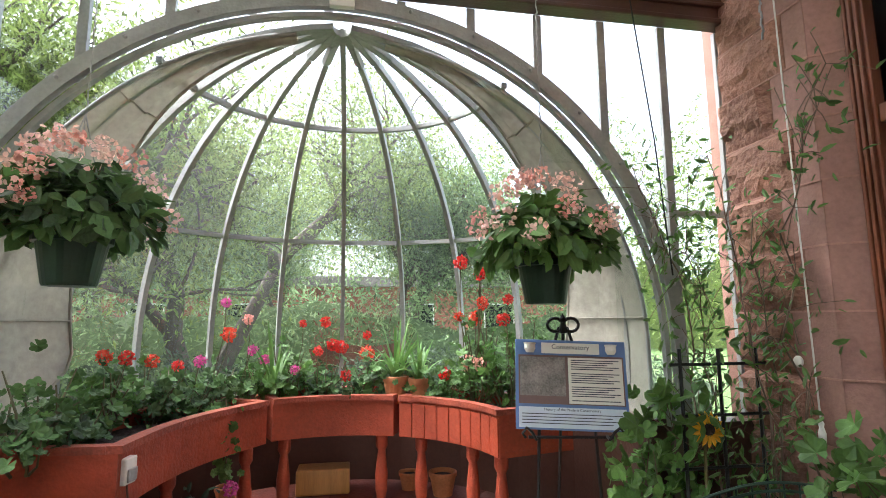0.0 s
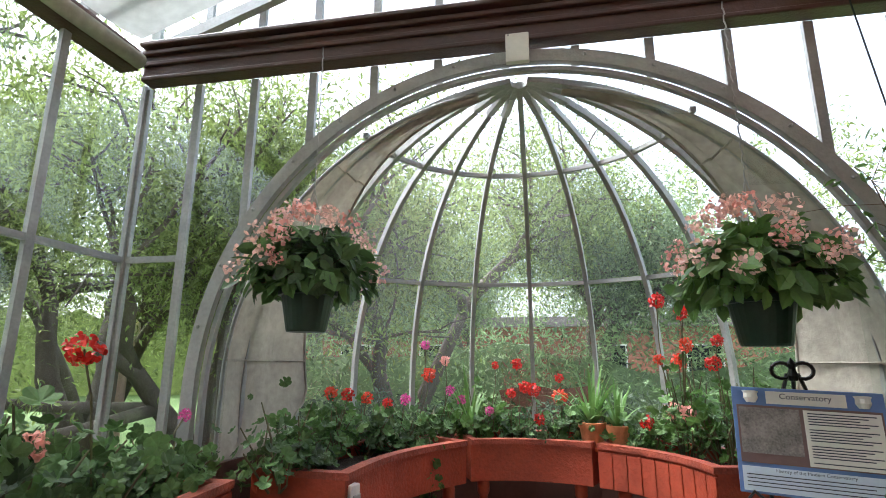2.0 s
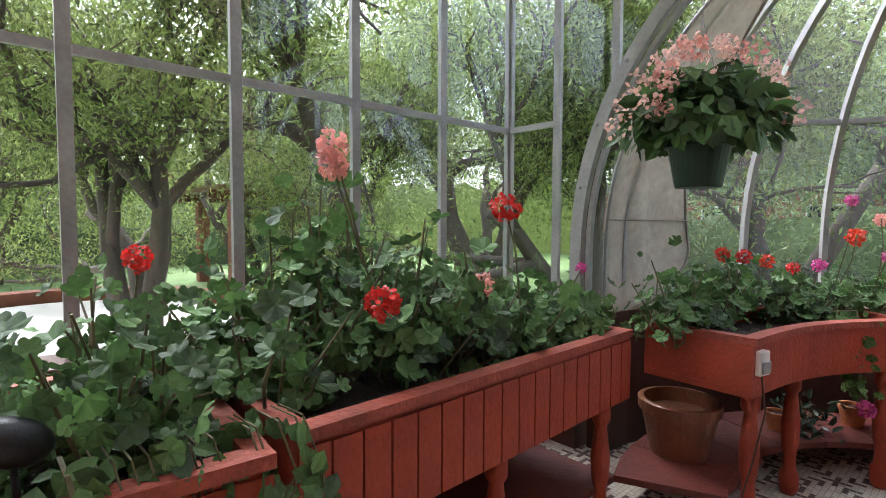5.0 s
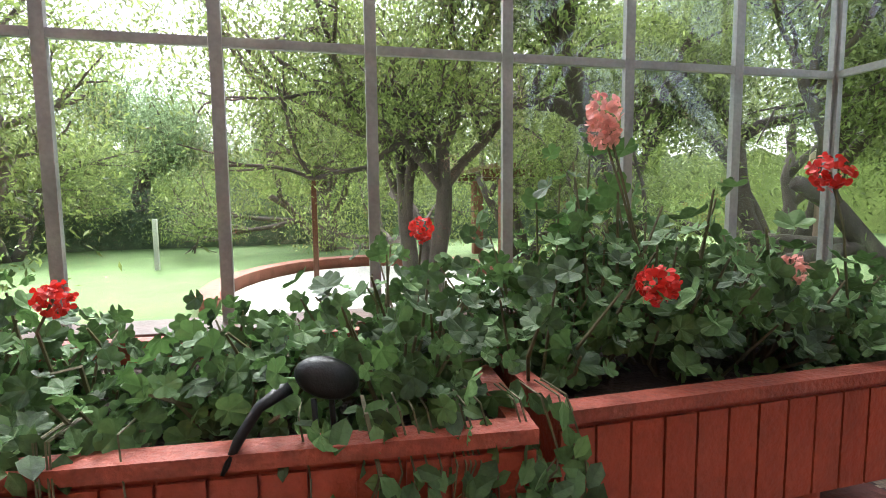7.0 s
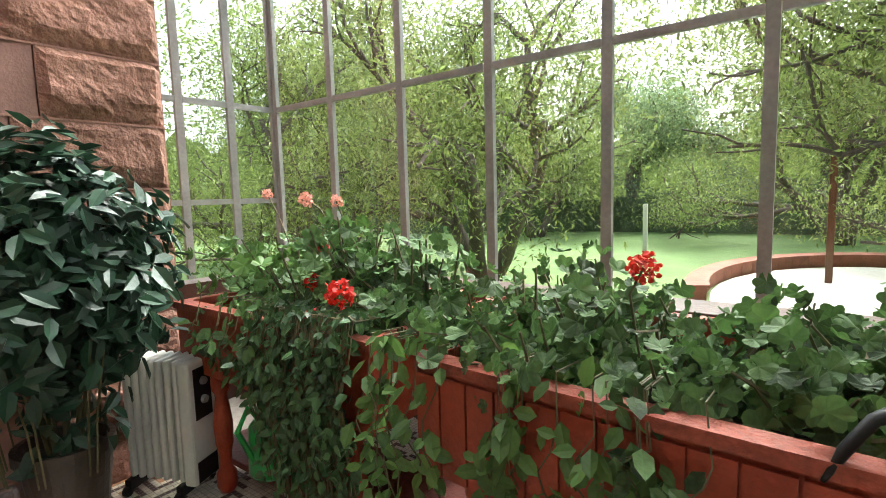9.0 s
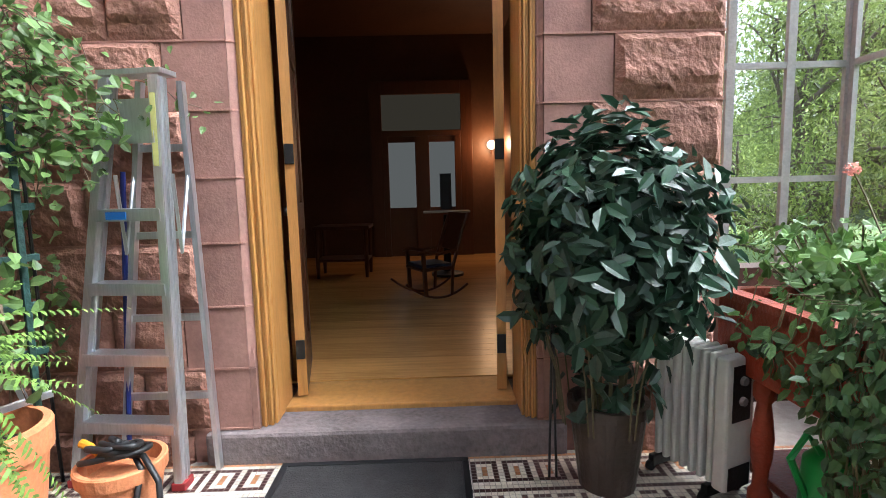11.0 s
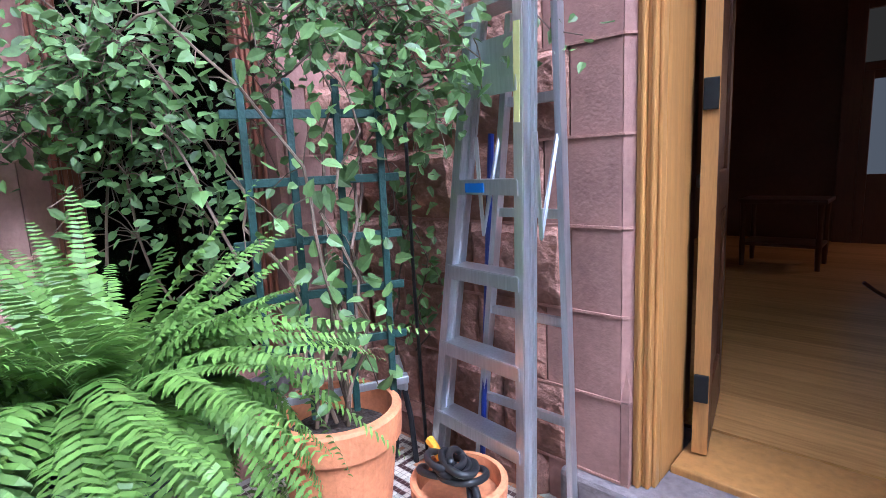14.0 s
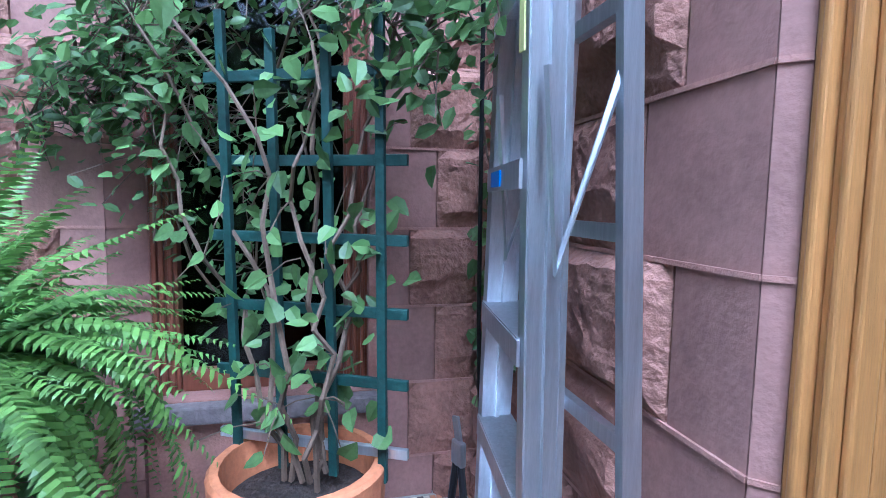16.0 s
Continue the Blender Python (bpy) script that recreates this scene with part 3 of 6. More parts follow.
for y0, y1 in ((-4.04, -3.951), (-0.67, -0.581)):
    box((XE + 0.09, y0, -0.6), (XE + 0.35, y1, 5.0), 0, ew)
wall_east = part("wall_east", ew, M_MORTAR)
tagged(wall_east, "brownstone house wall with rock-faced blocks", "wall", kind="structure")
for k, (y0, y1) in enumerate(WIN):
    w = thing("window_%d" % (k + 1), "dark sash window with a brown wooden frame", "window", kind="structure")
    for a, b in ((y0, y0 + 0.09), (y1 - 0.09, y1)):
        part("window_frame", box((XE + 0.088, a, ZW0), (XE + 0.20, b, ZW1), 0.008), M_WINF, w)
        for q in (0.012, 0.04, 0.064):
            part("window_moulding", box((XE + 0.066, a + q, ZW0), (XE + 0.087, a + q + 0.016, ZW1), 0.005), M_WINF, w)
    for z0, z1 in ((ZW0, ZW0 + 0.08), (2.1, 2.18), (ZW1 - 0.07, ZW1)):
        part("window_rail", box((XE + 0.10, y0 + 0.092, z0), (XE + 0.19, y1 - 0.092, z1), 0.006), M_WINF, w)
    for z0, z1 in ((ZW0 + 0.08, 2.1), (2.18, ZW1 - 0.07)):
        part("pane", box((XE + 0.14, y0 + 0.09, z0), (XE + 0.146, y1 - 0.09, z1)), M_DARKG, w)
    part("window_sill", box((XE - 0.05, y0 - 0.03, ZW0 - 0.07), (XE + 0.2, y1 + 0.03, ZW0 - 0.003), 0.01), M_STEP, w)
room = part("wall_room_east", box((XE + 0.36, -5.2, -0.6), (XE + 2.4, 0.1, 3.4)), M_PLASTER)
bmr = bmesh.new()
bmr.from_mesh(room.data)
bmesh.ops.delete(bmr, geom=[f for f in bmr.faces if f.calc_center_median().x < XE + 0.5], context="FACES")
bmr.to_mesh(room.data)
bmr.free()
tagged(room, "dim room behind the house windows", "wall", kind="structure")

# south wall round the door
DX0, DX1, DZ0, DZ1 = 1.86, 3.03, 0.17, 3.3
sw = bmesh.new()
for x0, x1 in ((0.96, 1.79), (3.12, XE)):
    box((x0, -5.9, -0.6), (x1, YD, 5.0), 0, sw)
box((1.79, -5.9, DZ1 + 0.1), (3.12, YD, 5.0), 0, sw)
wall_south = part("wall_south", sw, M_MORTAR)
tagged(wall_south, "brownstone house wall round the open doorway", "wall", kind="structure")
step = part("step", box((1.66, -5.9, -0.4), (3.34, -5.19, 0.15), 0.02), M_STEP)
tagged(step, "worn grey stone doorstep with chipped edge", "step", kind="structure")
thr = part("threshold", box((DX0 + 0.003, -5.75, 0.1), (DX1 - 0.003, -5.41, 0.175), 0.006), M_OAK)
tagged(thr, "oak threshold board of the doorway", "threshold", kind="structure")
# door frame and leaves
door_frame = thing("door_1", "double doorway with orange oak casing", "door", kind="structure")
for sx, x in ((1, DX0), (-1, DX1)):
    part("jamb", box((x - 0.035 * (1 + sx) * 1.0, -5.56, 0.15), (x + 0.035 * (1 - sx) * 1.0, -5.325, DZ1), 0.004), M_OAK, door_frame)
    for k in range(5):
        c = x - sx * (0.006 + 0.0135 * k)
        part("casing_moulding", box((c - 0.0064, -5.324, 0.15), (c + 0.0064, (-5.285, -5.262, -5.268, -5.248, -5.256)[k], DZ1), 0.004), M_OAK, door_frame)
part("head", box((DX0 - 0.07, -5.62, DZ1 + 0.002), (DX1 + 0.07, -5.25, DZ1 + 0.09), 0.006), M_OAK, door_frame)


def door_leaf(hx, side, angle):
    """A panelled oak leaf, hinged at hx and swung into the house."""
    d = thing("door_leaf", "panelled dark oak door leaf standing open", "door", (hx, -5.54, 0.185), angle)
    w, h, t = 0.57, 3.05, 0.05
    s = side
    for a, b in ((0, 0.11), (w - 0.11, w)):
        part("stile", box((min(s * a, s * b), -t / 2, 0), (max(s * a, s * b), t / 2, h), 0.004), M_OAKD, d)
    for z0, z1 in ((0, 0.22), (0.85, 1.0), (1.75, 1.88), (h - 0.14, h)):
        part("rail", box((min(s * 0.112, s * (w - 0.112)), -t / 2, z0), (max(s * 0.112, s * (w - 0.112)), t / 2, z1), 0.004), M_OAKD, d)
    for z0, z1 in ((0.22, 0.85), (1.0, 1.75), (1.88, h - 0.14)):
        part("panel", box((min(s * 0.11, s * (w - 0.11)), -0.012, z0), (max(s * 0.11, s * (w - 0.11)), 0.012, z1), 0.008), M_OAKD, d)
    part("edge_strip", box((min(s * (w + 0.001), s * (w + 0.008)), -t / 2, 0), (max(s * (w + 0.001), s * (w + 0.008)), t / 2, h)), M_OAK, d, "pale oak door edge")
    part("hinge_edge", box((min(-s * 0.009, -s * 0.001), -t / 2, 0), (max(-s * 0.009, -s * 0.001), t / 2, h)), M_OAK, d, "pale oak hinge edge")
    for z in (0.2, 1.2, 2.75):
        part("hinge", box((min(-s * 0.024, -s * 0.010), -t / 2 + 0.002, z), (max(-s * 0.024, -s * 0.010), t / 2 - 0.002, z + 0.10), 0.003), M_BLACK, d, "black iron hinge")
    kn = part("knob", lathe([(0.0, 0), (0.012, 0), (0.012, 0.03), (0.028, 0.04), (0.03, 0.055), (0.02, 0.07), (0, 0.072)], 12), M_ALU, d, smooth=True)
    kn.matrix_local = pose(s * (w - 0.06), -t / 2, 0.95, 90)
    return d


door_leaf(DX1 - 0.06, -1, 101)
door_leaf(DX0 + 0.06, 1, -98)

# hall inside the house
for nm, lo, hi in (("wall_hall_west", (0.98, -11.3, 0.0), (1.13, -5.9, 3.6)), ("wall_hall_east", (4.6, -11.3, 0.0), (4.75, -5.9, 3.6)), ("wall_hall_south", (1.13, -11.3, 0.0), (4.6, -11.15, 3.6))):
    tagged(part(nm, box(lo, hi), M_PLASTER), "dark wood panelled hall wall", "wall", kind="structure")
tagged(part("ceiling_hall", box((0.98, -11.3, 3.6), (4.75, -5.9, 3.7)), M_PLASTER), "dark hall ceiling", "ceiling", kind="structure")
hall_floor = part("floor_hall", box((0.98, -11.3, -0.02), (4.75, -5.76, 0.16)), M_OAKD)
tagged(hall_floor, "polished orange oak floorboards", "floor", kind="structure")
rr = random.Random(5)
for i in range(46):
    y1 = -5.77 - i * 0.118
    bd = part("floorboard", box((1.14, y1 - 0.116, 0.16), (4.59, y1, 0.173), 0.0), M_OAKF, hall_floor)

# far double door of the hall; its panes and transom glow in place of daylight
far = thing("door_2", "closed double door with curtained glass panes and transom", "door", kind="structure")
FY = -11.1
for x0, x1, z0, z1 in ((1.62, 1.80, 0.17, 2.9), (3.03, 3.21, 0.17, 2.9), (1.8, 3.03, 2.70, 2.9), (1.8, 3.03, 2.06, 2.15), (2.30, 2.52, 0.17, 2.06), (1.8, 1.9, 0.17, 2.06), (2.94, 3.03, 0.17, 2.06)):
    part("frame", box((x0, FY - 0.03, z0), (x1, FY + 0.04, z1), 0.006), M_OAKD, far)
for x0, x1 in ((1.9, 2.3), (2.52, 2.94)):
    part("lower_panel", box((x0, FY - 0.02, 0.17), (x1, FY + 0.015, 0.95), 0.006), M_OAKD, far)
    part("top_rail", box((x0, FY - 0.02, 1.97), (x1, FY + 0.015, 2.06), 0.006), M_OAKD, far)
M_DAY = emit_mat("curtain_daylight_glow", (0.66, 0.66, 0.58), 0.03)
M_DAY2 = emit_mat("dim_transom_glow", (0.5, 0.42, 0.28), 0.012)
for x0, x1 in ((1.9, 2.3), (2.52, 2.94)):
    part("curtained_pane", box((x0, FY - 0.025, 0.95), (x1, FY - 0.01, 1.97)), M_DAY, far, "lace-curtained pane that glows in place of daylight")
part("transom_pane", box((1.8, FY - 0.025, 2.15), (3.03, FY - 0.01, 2.70)), M_DAY2, far)
sc = thing("wall_sconce", "lit brass wall lamp with a round glass globe", "wall lamp", (1.32, -11.05, 1.9))
gl = bmesh.new()
bmesh.ops.create_uvsphere(gl, u_segments=16, v_segments=10, radius=0.07)
part("globe", gl, emit_mat("lamp_globe", (1.0, 0.72, 0.42), 2.0), sc, smooth=True)
part("arm", tube([(0, -0.09, -0.1), (0, -0.03, -0.12), (0, 0, -0.07)], 0.012), M_OAKD, sc)
lamp = bpy.data.lights.new("sconce_light", "POINT")
lamp.energy, lamp.color, lamp.shadow_soft_size = 5, (1.0, 0.55, 0.25), 0.08
new("sconce_light", lamp).location = (1.32, -10.9, 1.9)


def rocking_chair(at, rz):
    c = thing("rocking_chair", "dark wooden rocking chair with a blue seat pad", "chair", at, rz)
    c.scale = (0.74, 0.74, 0.74)
    W2 = 0.26
    for s in (-1, 1):
        part("rocker", tube([(s * W2, -0.42 + 0.1 * i, 0.02 + 0.9 * (-0.42 + 0.1 * i + 0.02) ** 2) for i in range(10)], 0.017), M_OAKD, c)
        part("front_leg", beam((s * W2, 0.2, 0.05), (s * W2, 0.23, 0.62), 0.045, 0.045), M_OAKD, c)
        part("back_post", tube([(s * W2, -0.18, 0.04), (s * W2, -0.2, 0.42), (s * W2, -0.34, 0.85), (s * W2, -0.44, 1.1)], 0.024), M_OAKD, c)
        part("armrest", tube([(s * W2, -0.27, 0.64), (s * W2, 0.0, 0.6), (s * W2, 0.2, 0.64), (s * W2, 0.3, 0.62)], [0.02, 0.026, 0.03, 0.02]), M_OAKD, c)
    part("seat", box((-W2, -0.22, 0.38), (W2, 0.26, 0.42), 0.01), M_OAKD, c)
    part("seat_pad", box((-W2 + 0.02, -0.2, 0.421), (W2 - 0.02, 0.24, 0.465), 0.018), mat("blue_leather", (0.02, 0.035, 0.075), 0.4, 0, 0.3, 8, 0.2), c, "dark blue seat pad")
    part("back_panel", beam((0, -0.29, 0.62), (0, -0.43, 1.02), 0.46, 0.02, up=(0, 1, 0.3)), M_OAKD, c)
    part("crest_rail", beam((-W2, -0.44, 1.07), (W2, -0.44, 1.07), 0.03, 0.09), M_OAKD, c)


rocking_chair((2.30, -8.0, 0.173), -64)
tb = thing("side_table", "dark wooden table with a white cloth-covered item", "table", (3.4, -9.4, 0.173))
part("tabletop", box((-0.35, -0.25, 0.6), (0.35, 0.25, 0.64), 0.008), M_OAKD, tb)
for x in (-0.3, 0.3):
    for y in (-0.2, 0.2):
        part("leg", lathe([(0.02, 0), (0.028, 0.2), (0.02, 0.4), (0.03, 0.6)], 8, at=(x, y, 0)), M_OAKD, tb)
part("shelf", box((-0.32, -0.22, 0.2), (0.32, 0.22, 0.23), 0.006), M_OAKD, tb)
pn = thing("piano_lectern", "black lectern with a pale sloping ledge", "lectern", (2.10, -9.2, 0.173))
part("post", lathe([(0.2, 0), (0.2, 0.03), (0.05, 0.06), (0.04, 0.75), (0.0, 0.76)], 14), M_BLACK, pn)
part("ledge", box((-0.28, -0.05, 0.78), (0.28, 0.2, 0.80), 0.004), M_WHITE, pn, "pale ledge")
part("back_board", beam((0, -0.05, 0.81), (0, -0.14, 1.25), 0.14, 0.02, up=(0, 1, 0)), M_BLACK, pn)

mt = part("doormat", box((2.13, -5.17, 0.002), (2.98, -4.2, 0.010), 0.003), M_MAT)
for x0, y0, x1, y1 in ((2.13, -5.17, 2.98, -5.14), (2.13, -4.23, 2.98, -4.2), (2.13, -5.139, 2.16, -4.231), (2.95, -5.139, 2.98, -4.231)):
    part("rubber_edge", box((x0, y0, 0.003), (x1, y1, 0.014), 0.002), M_RUBBER, mt)
tagged(mt, "dark grey ribbed rubber doormat before the step", "doormat")


# ---------- planters ----------
LEG = [(0.03, 0), (0.042, 0.02), (0.042, 0.07), (0.028, 0.09), (0.026, 0.14), (0.036, 0.18), (0.04, 0.25), (0.03, 0.32), (0.024, 0.36), (0.038, 0.38), (0.038, 0.42), (0.028, 0.44)]


def turned_leg(x, y, h, parent):
    k = h / 0.44
    part("leg", lathe([(r, z * k) for r, z in LEG], 14, at=(x, y, 0)), M_RED, parent, smooth=True)


def planter(name, front, depth, top, height, label, legs, boards=True):
    """A wooden trough along a plan line; depth is to the left of its direction."""
    t = thing(name, label, "planter", (0, 0, 0), group="red planters")
    pts = [Vector((*p, 0)) for p in front]

    def offset(d):
        out = []
        for i, p in enumerate(pts):
            dd = (pts[min(i + 1, len(pts) - 1)] - pts[max(i - 1, 0)]).normalized()
            out.append(p + Vector((-dd.y, dd.x, 0)) * d)
        return out
    inner, back, backo = offset(0.03), offset(depth - 0.03), offset(depth)
    fo = offset(-0.015)
    z0 = top - height

    def strip(A, B, za, zb):
        bm = bmesh.new()
        prev = None
        for a, b in zip(A, B):
            ring = [bm.verts.new((a.x, a.y, za)), bm.verts.new((b.x, b.y, za)), bm.verts.new((b.x, b.y, zb)), bm.verts.new((a.x, a.y, zb))]
            if prev:
                for i in range(4):
                    bm.faces.new((prev[i], prev[(i + 1) % 4], ring[(i + 1) % 4], ring[i]))
            else:
                bm.faces.new(ring[::-1])
            prev = ring
        bm.faces.new(prev)
        bmesh.ops.recalc_face_normals(bm, faces=bm.faces)
        return bm
    part("front_panel", strip(pts, inner, z0, top - 0.03), M_RED, t)
    part("back_panel", strip(back, backo, z0, top - 0.03), M_RED, t)
    part("rim", strip(fo, offset(0.045), top - 0.03, top), M_REDTOP, t, "worn red rim board")
    part("back_rim", strip(offset(depth - 0.045), offset(depth + 0.01), top - 0.03, top), M_REDTOP, t)
    for i in (0, len(pts) - 1):
        j = 1 if i == 0 else i - 1
        dd = (pts[j] - pts[i]).normalized() * 0.014
        part("end_panel", beam(inner[i] + dd + Vector((0, 0, (z0 + top) / 2 - 0.015)), back[i] + dd + Vector((0, 0, (z0 + top) / 2 - 0.015)), 0.024, height - 0.03), M_RED, t)
        part("end_rim", beam(offset(0.045)[i] + dd * 1.6 + Vector((0, 0, top - 0.015)), offset(depth - 0.045)[i] + dd * 1.6 + Vector((0, 0, top - 0.015)), 0.05, 0.03), M_REDTOP, t)
    part("bottom", strip(inner, back, z0 + 0.004, z0 + 0.03), M_RED, t)
    def inset(line):
        line = list(line)
        line[0] = line[0] + (line[1] - line[0]).normalized() * 0.03
        line[-1] = line[-1] + (line[-2] - line[-1]).normalized() * 0.03
        return line
    part("soil", strip(inset(offset(0.035)), inset(offset(depth - 0.035)), top - 0.12, top - 0.075), M_SOIL, t)
    if boards:
        ln = sum((b - a).length for a, b in zip(pts, pts[1:]))
        nb = int(ln / 0.082)
        for k in range(nb):
            s0 = (k + 0.04) * ln / nb
            s1 = (k + 0.96) * ln / nb

            def at_len(s):
                for a, b in zip(pts, pts[1:]):
                    L_ = (b - a).length
                    if s <= L_ + 1e-6:
                        return a + (b - a) * (s / L_)
                    s -= L_
                return pts[-1]
            a, b = at_len(s0), at_len(s1)
            nn = Vector(((b - a).y, -(b - a).x, 0)).normalized() * 0.004
            part("board", beam(a + nn + Vector((0, 0, (z0 + top) / 2 - 0.02)), b + nn + Vector((0, 0, (z0 + top) / 2 - 0.02)), 0.010, height - 0.05), M_RED, t)
    for x, y in legs:
        turned_leg(x, y, z0 + 0.01, t)
    return t


planter("planter_trough", [(1.089, -0.47), (1.148, -2.02)][::-1], 0.80, 0.825, 0.30, "red painted beadboard planter trough on turned legs", [(1.05, -0.62), (1.08, -1.3), (0.38, -0.6), (0.42, -1.9)])
planter("planter_trough", [(1.131, -3.544), (1.217, -2.097)], 0.85, 0.83, 0.32, "red painted beadboard planter trough under the west window", [(1.06, -3.4), (1.13, -2.3), (0.36, -3.4), (0.40, -2.2)])
planter("planter_trough", [(1.10, -4.97), (1.092, -3.753)], 0.82, 0.82, 0.30, "plain red planter trough beside the heater", [(1.06, -4.72), (1.05, -3.9), (0.36, -4.8), (0.36, -3.9)], boards=False)
CX, CY, R0 = 2.27, 0.04, 0.86


def arc(a0, a1, n=9, r=R0):
    return [(CX + r * math.cos(radians(a0 + (a1 - a0) * i / n)), CY + r * math.sin(radians(a0 + (a1 - a0) * i / n))) for i in range(n + 1)]


for a0, a1, lab in ((200, 118, "curved red planter trough with an outlet on its front"), (115.5, 66, "curved red planter trough at the back of the apse"), (63.5, 10, "curved red planter trough behind the sign")):
    lg = [(CX + 0.92 * math.cos(radians(a)), CY + 0.92 * math.sin(radians(a))) for a in ((a0 - 8, (a0 + a1) / 2 - 5, a1 + 6) if a0 > 120 or a0 < 90 else (a0 - 6, a1 + 6))]
    line = arc(a0, a1)
    if a0 == 200:
        p0, p1 = Vector((1.50, -0.27)), Vector((1.875, 0.77))
        bow = Vector((-(p1 - p0).y, (p1 - p0).x)).normalized() * 0.10
        line = [tuple(p0 + (p1 - p0) * i / 9 + bow * math.sin(math.pi * i / 9)) for i in range(10)]
        lg = [(1.46, -0.14), (1.50, 0.30), (1.78, 0.70)]
    planter("planter_trough", line, 0.46, 0.825, 0.245, lab, lg, boards=a0 < 90)
shelf = thing("low_shelf", "low red shelf coloured in shade under the curved planters", "shelf", (CX, CY + 1.1, 0.15))
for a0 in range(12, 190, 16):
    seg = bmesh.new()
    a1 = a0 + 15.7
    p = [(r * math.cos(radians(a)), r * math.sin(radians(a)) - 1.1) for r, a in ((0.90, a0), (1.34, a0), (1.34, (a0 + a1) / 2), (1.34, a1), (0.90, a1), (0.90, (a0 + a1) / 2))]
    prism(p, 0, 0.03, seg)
    part("shelf_board", seg, M_REDSHADE, shelf)
tagged(part("low_shelf", box((0.62, -2.0, 0.15), (1.05, -0.5, 0.18), 0.005), M_REDSHADE), "low red shelf coloured in shade under the planter trough", "shelf")
tagged(part("low_shelf", box((0.62, -4.9, 0.12), (1.05, -2.2, 0.15), 0.005), M_REDSHADE), "low red shelf coloured in shade under the west troughs", "shelf")

so = thing("outlet_box", "small white outdoor outlet box with a cord", "outlet", (1.475, -0.20, 0.72), 78)
part("body", box((-0.035, -0.055, -0.05), (0.035, -0.02, 0.05), 0.006), M_WHITE, so)
part("cover", box((-0.028, -0.064, -0.04), (0.028, -0.056, 0.01), 0.004), M_ARCH, so)
part("cord", tube([(0.0, -0.04, -0.05), (0.02, -0.05, -0.2), (-0.02, -0.03, -0.4), (-0.06, 0.0, -0.6), (-0.1, 0.03, -0.695)], 0.004), M_BROWN, so)


def pot(name, at, r, h, material, label, soil=True, ribs=0, thing_kind="pot"):
    t = thing(name, label, thing_kind, at)
    part("body", lathe([(0.0, 0), (r * 0.68, 0), (r * 0.7, 0.01), (r * 0.93, h * 0.8), (r * 0.93, h * 0.801), (r, h * 0.8), (r * 1.02, h * 0.98), (r * 0.98, h), (r * 0.88, h), (r * 0.84, h * 0.75), (0.0, h * 0.74)], 28), material, t, smooth=False)
    if soil:
        part("soil", lathe([(0.0, h * 0.82), (r * 0.87, h * 0.80), (r * 0.86, h * 0.76), (0, h * 0.75)], 20), M_SOIL, t)
    return t


pot("glazed_pot", (1.13, -0.05, 0.172), 0.185, 0.27, M_GLAZE, "large brown glazed pot on the low shelf", False)
tagged(part("low_shelf", box((0.98, -0.30, 0.142), (1.42, 0.2, 0.172), 0.005), M_REDSHADE), "low red shelf board coloured in shade at the corner of the planters", "shelf")
for x, y, z, r in ((1.36, 0.62, 0.18, 0.06), (1.62, 1.0, 0.18, 0.07), (2.75, 1.1, 0.18, 0.07), (2.95, 0.95, 0.18, 0.09)):
    pot("terracotta_pot", (x, y, z), r, r * 1.6, M_TERRA, "small terracotta pot on the low shelf")
pot("terracotta_pot", (2.645, 0.965, 0.76), 0.085, 0.17, M_TERRA, "terracotta pot of spiky leaves in the planter")
pot("terracotta_pot", (2.79, 0.90, 0.76), 0.07, 0.16, M_TERRA, "small terracotta pot in the planter")
tagged(part("storage_box", box((2.02, 1.06, 0.182), (2.36, 1.24, 0.34), 0.012), M_OAK), "tan cardboard box on the low shelf", "box")


# ---------- plants ----------
def flower_head(at, r, material, parent, n=120, seed=1):
    rs = np.random.RandomState(seed)
    d = rs.normal(size=(n, 3))
    d /= np.linalg.norm(d, axis=1, keepdims=True)
    p = np.array(at) + d * r * rs.uniform(0.55, 0.92, (n, 1))
    scatter("flower_head", PETAL, PETAL_F, p, d + rs.normal(size=(n, 3)) * 0.32, rs.uniform(0.34, 0.5, n) * r, material, parent, seed=seed)["kind"] = "stuff"


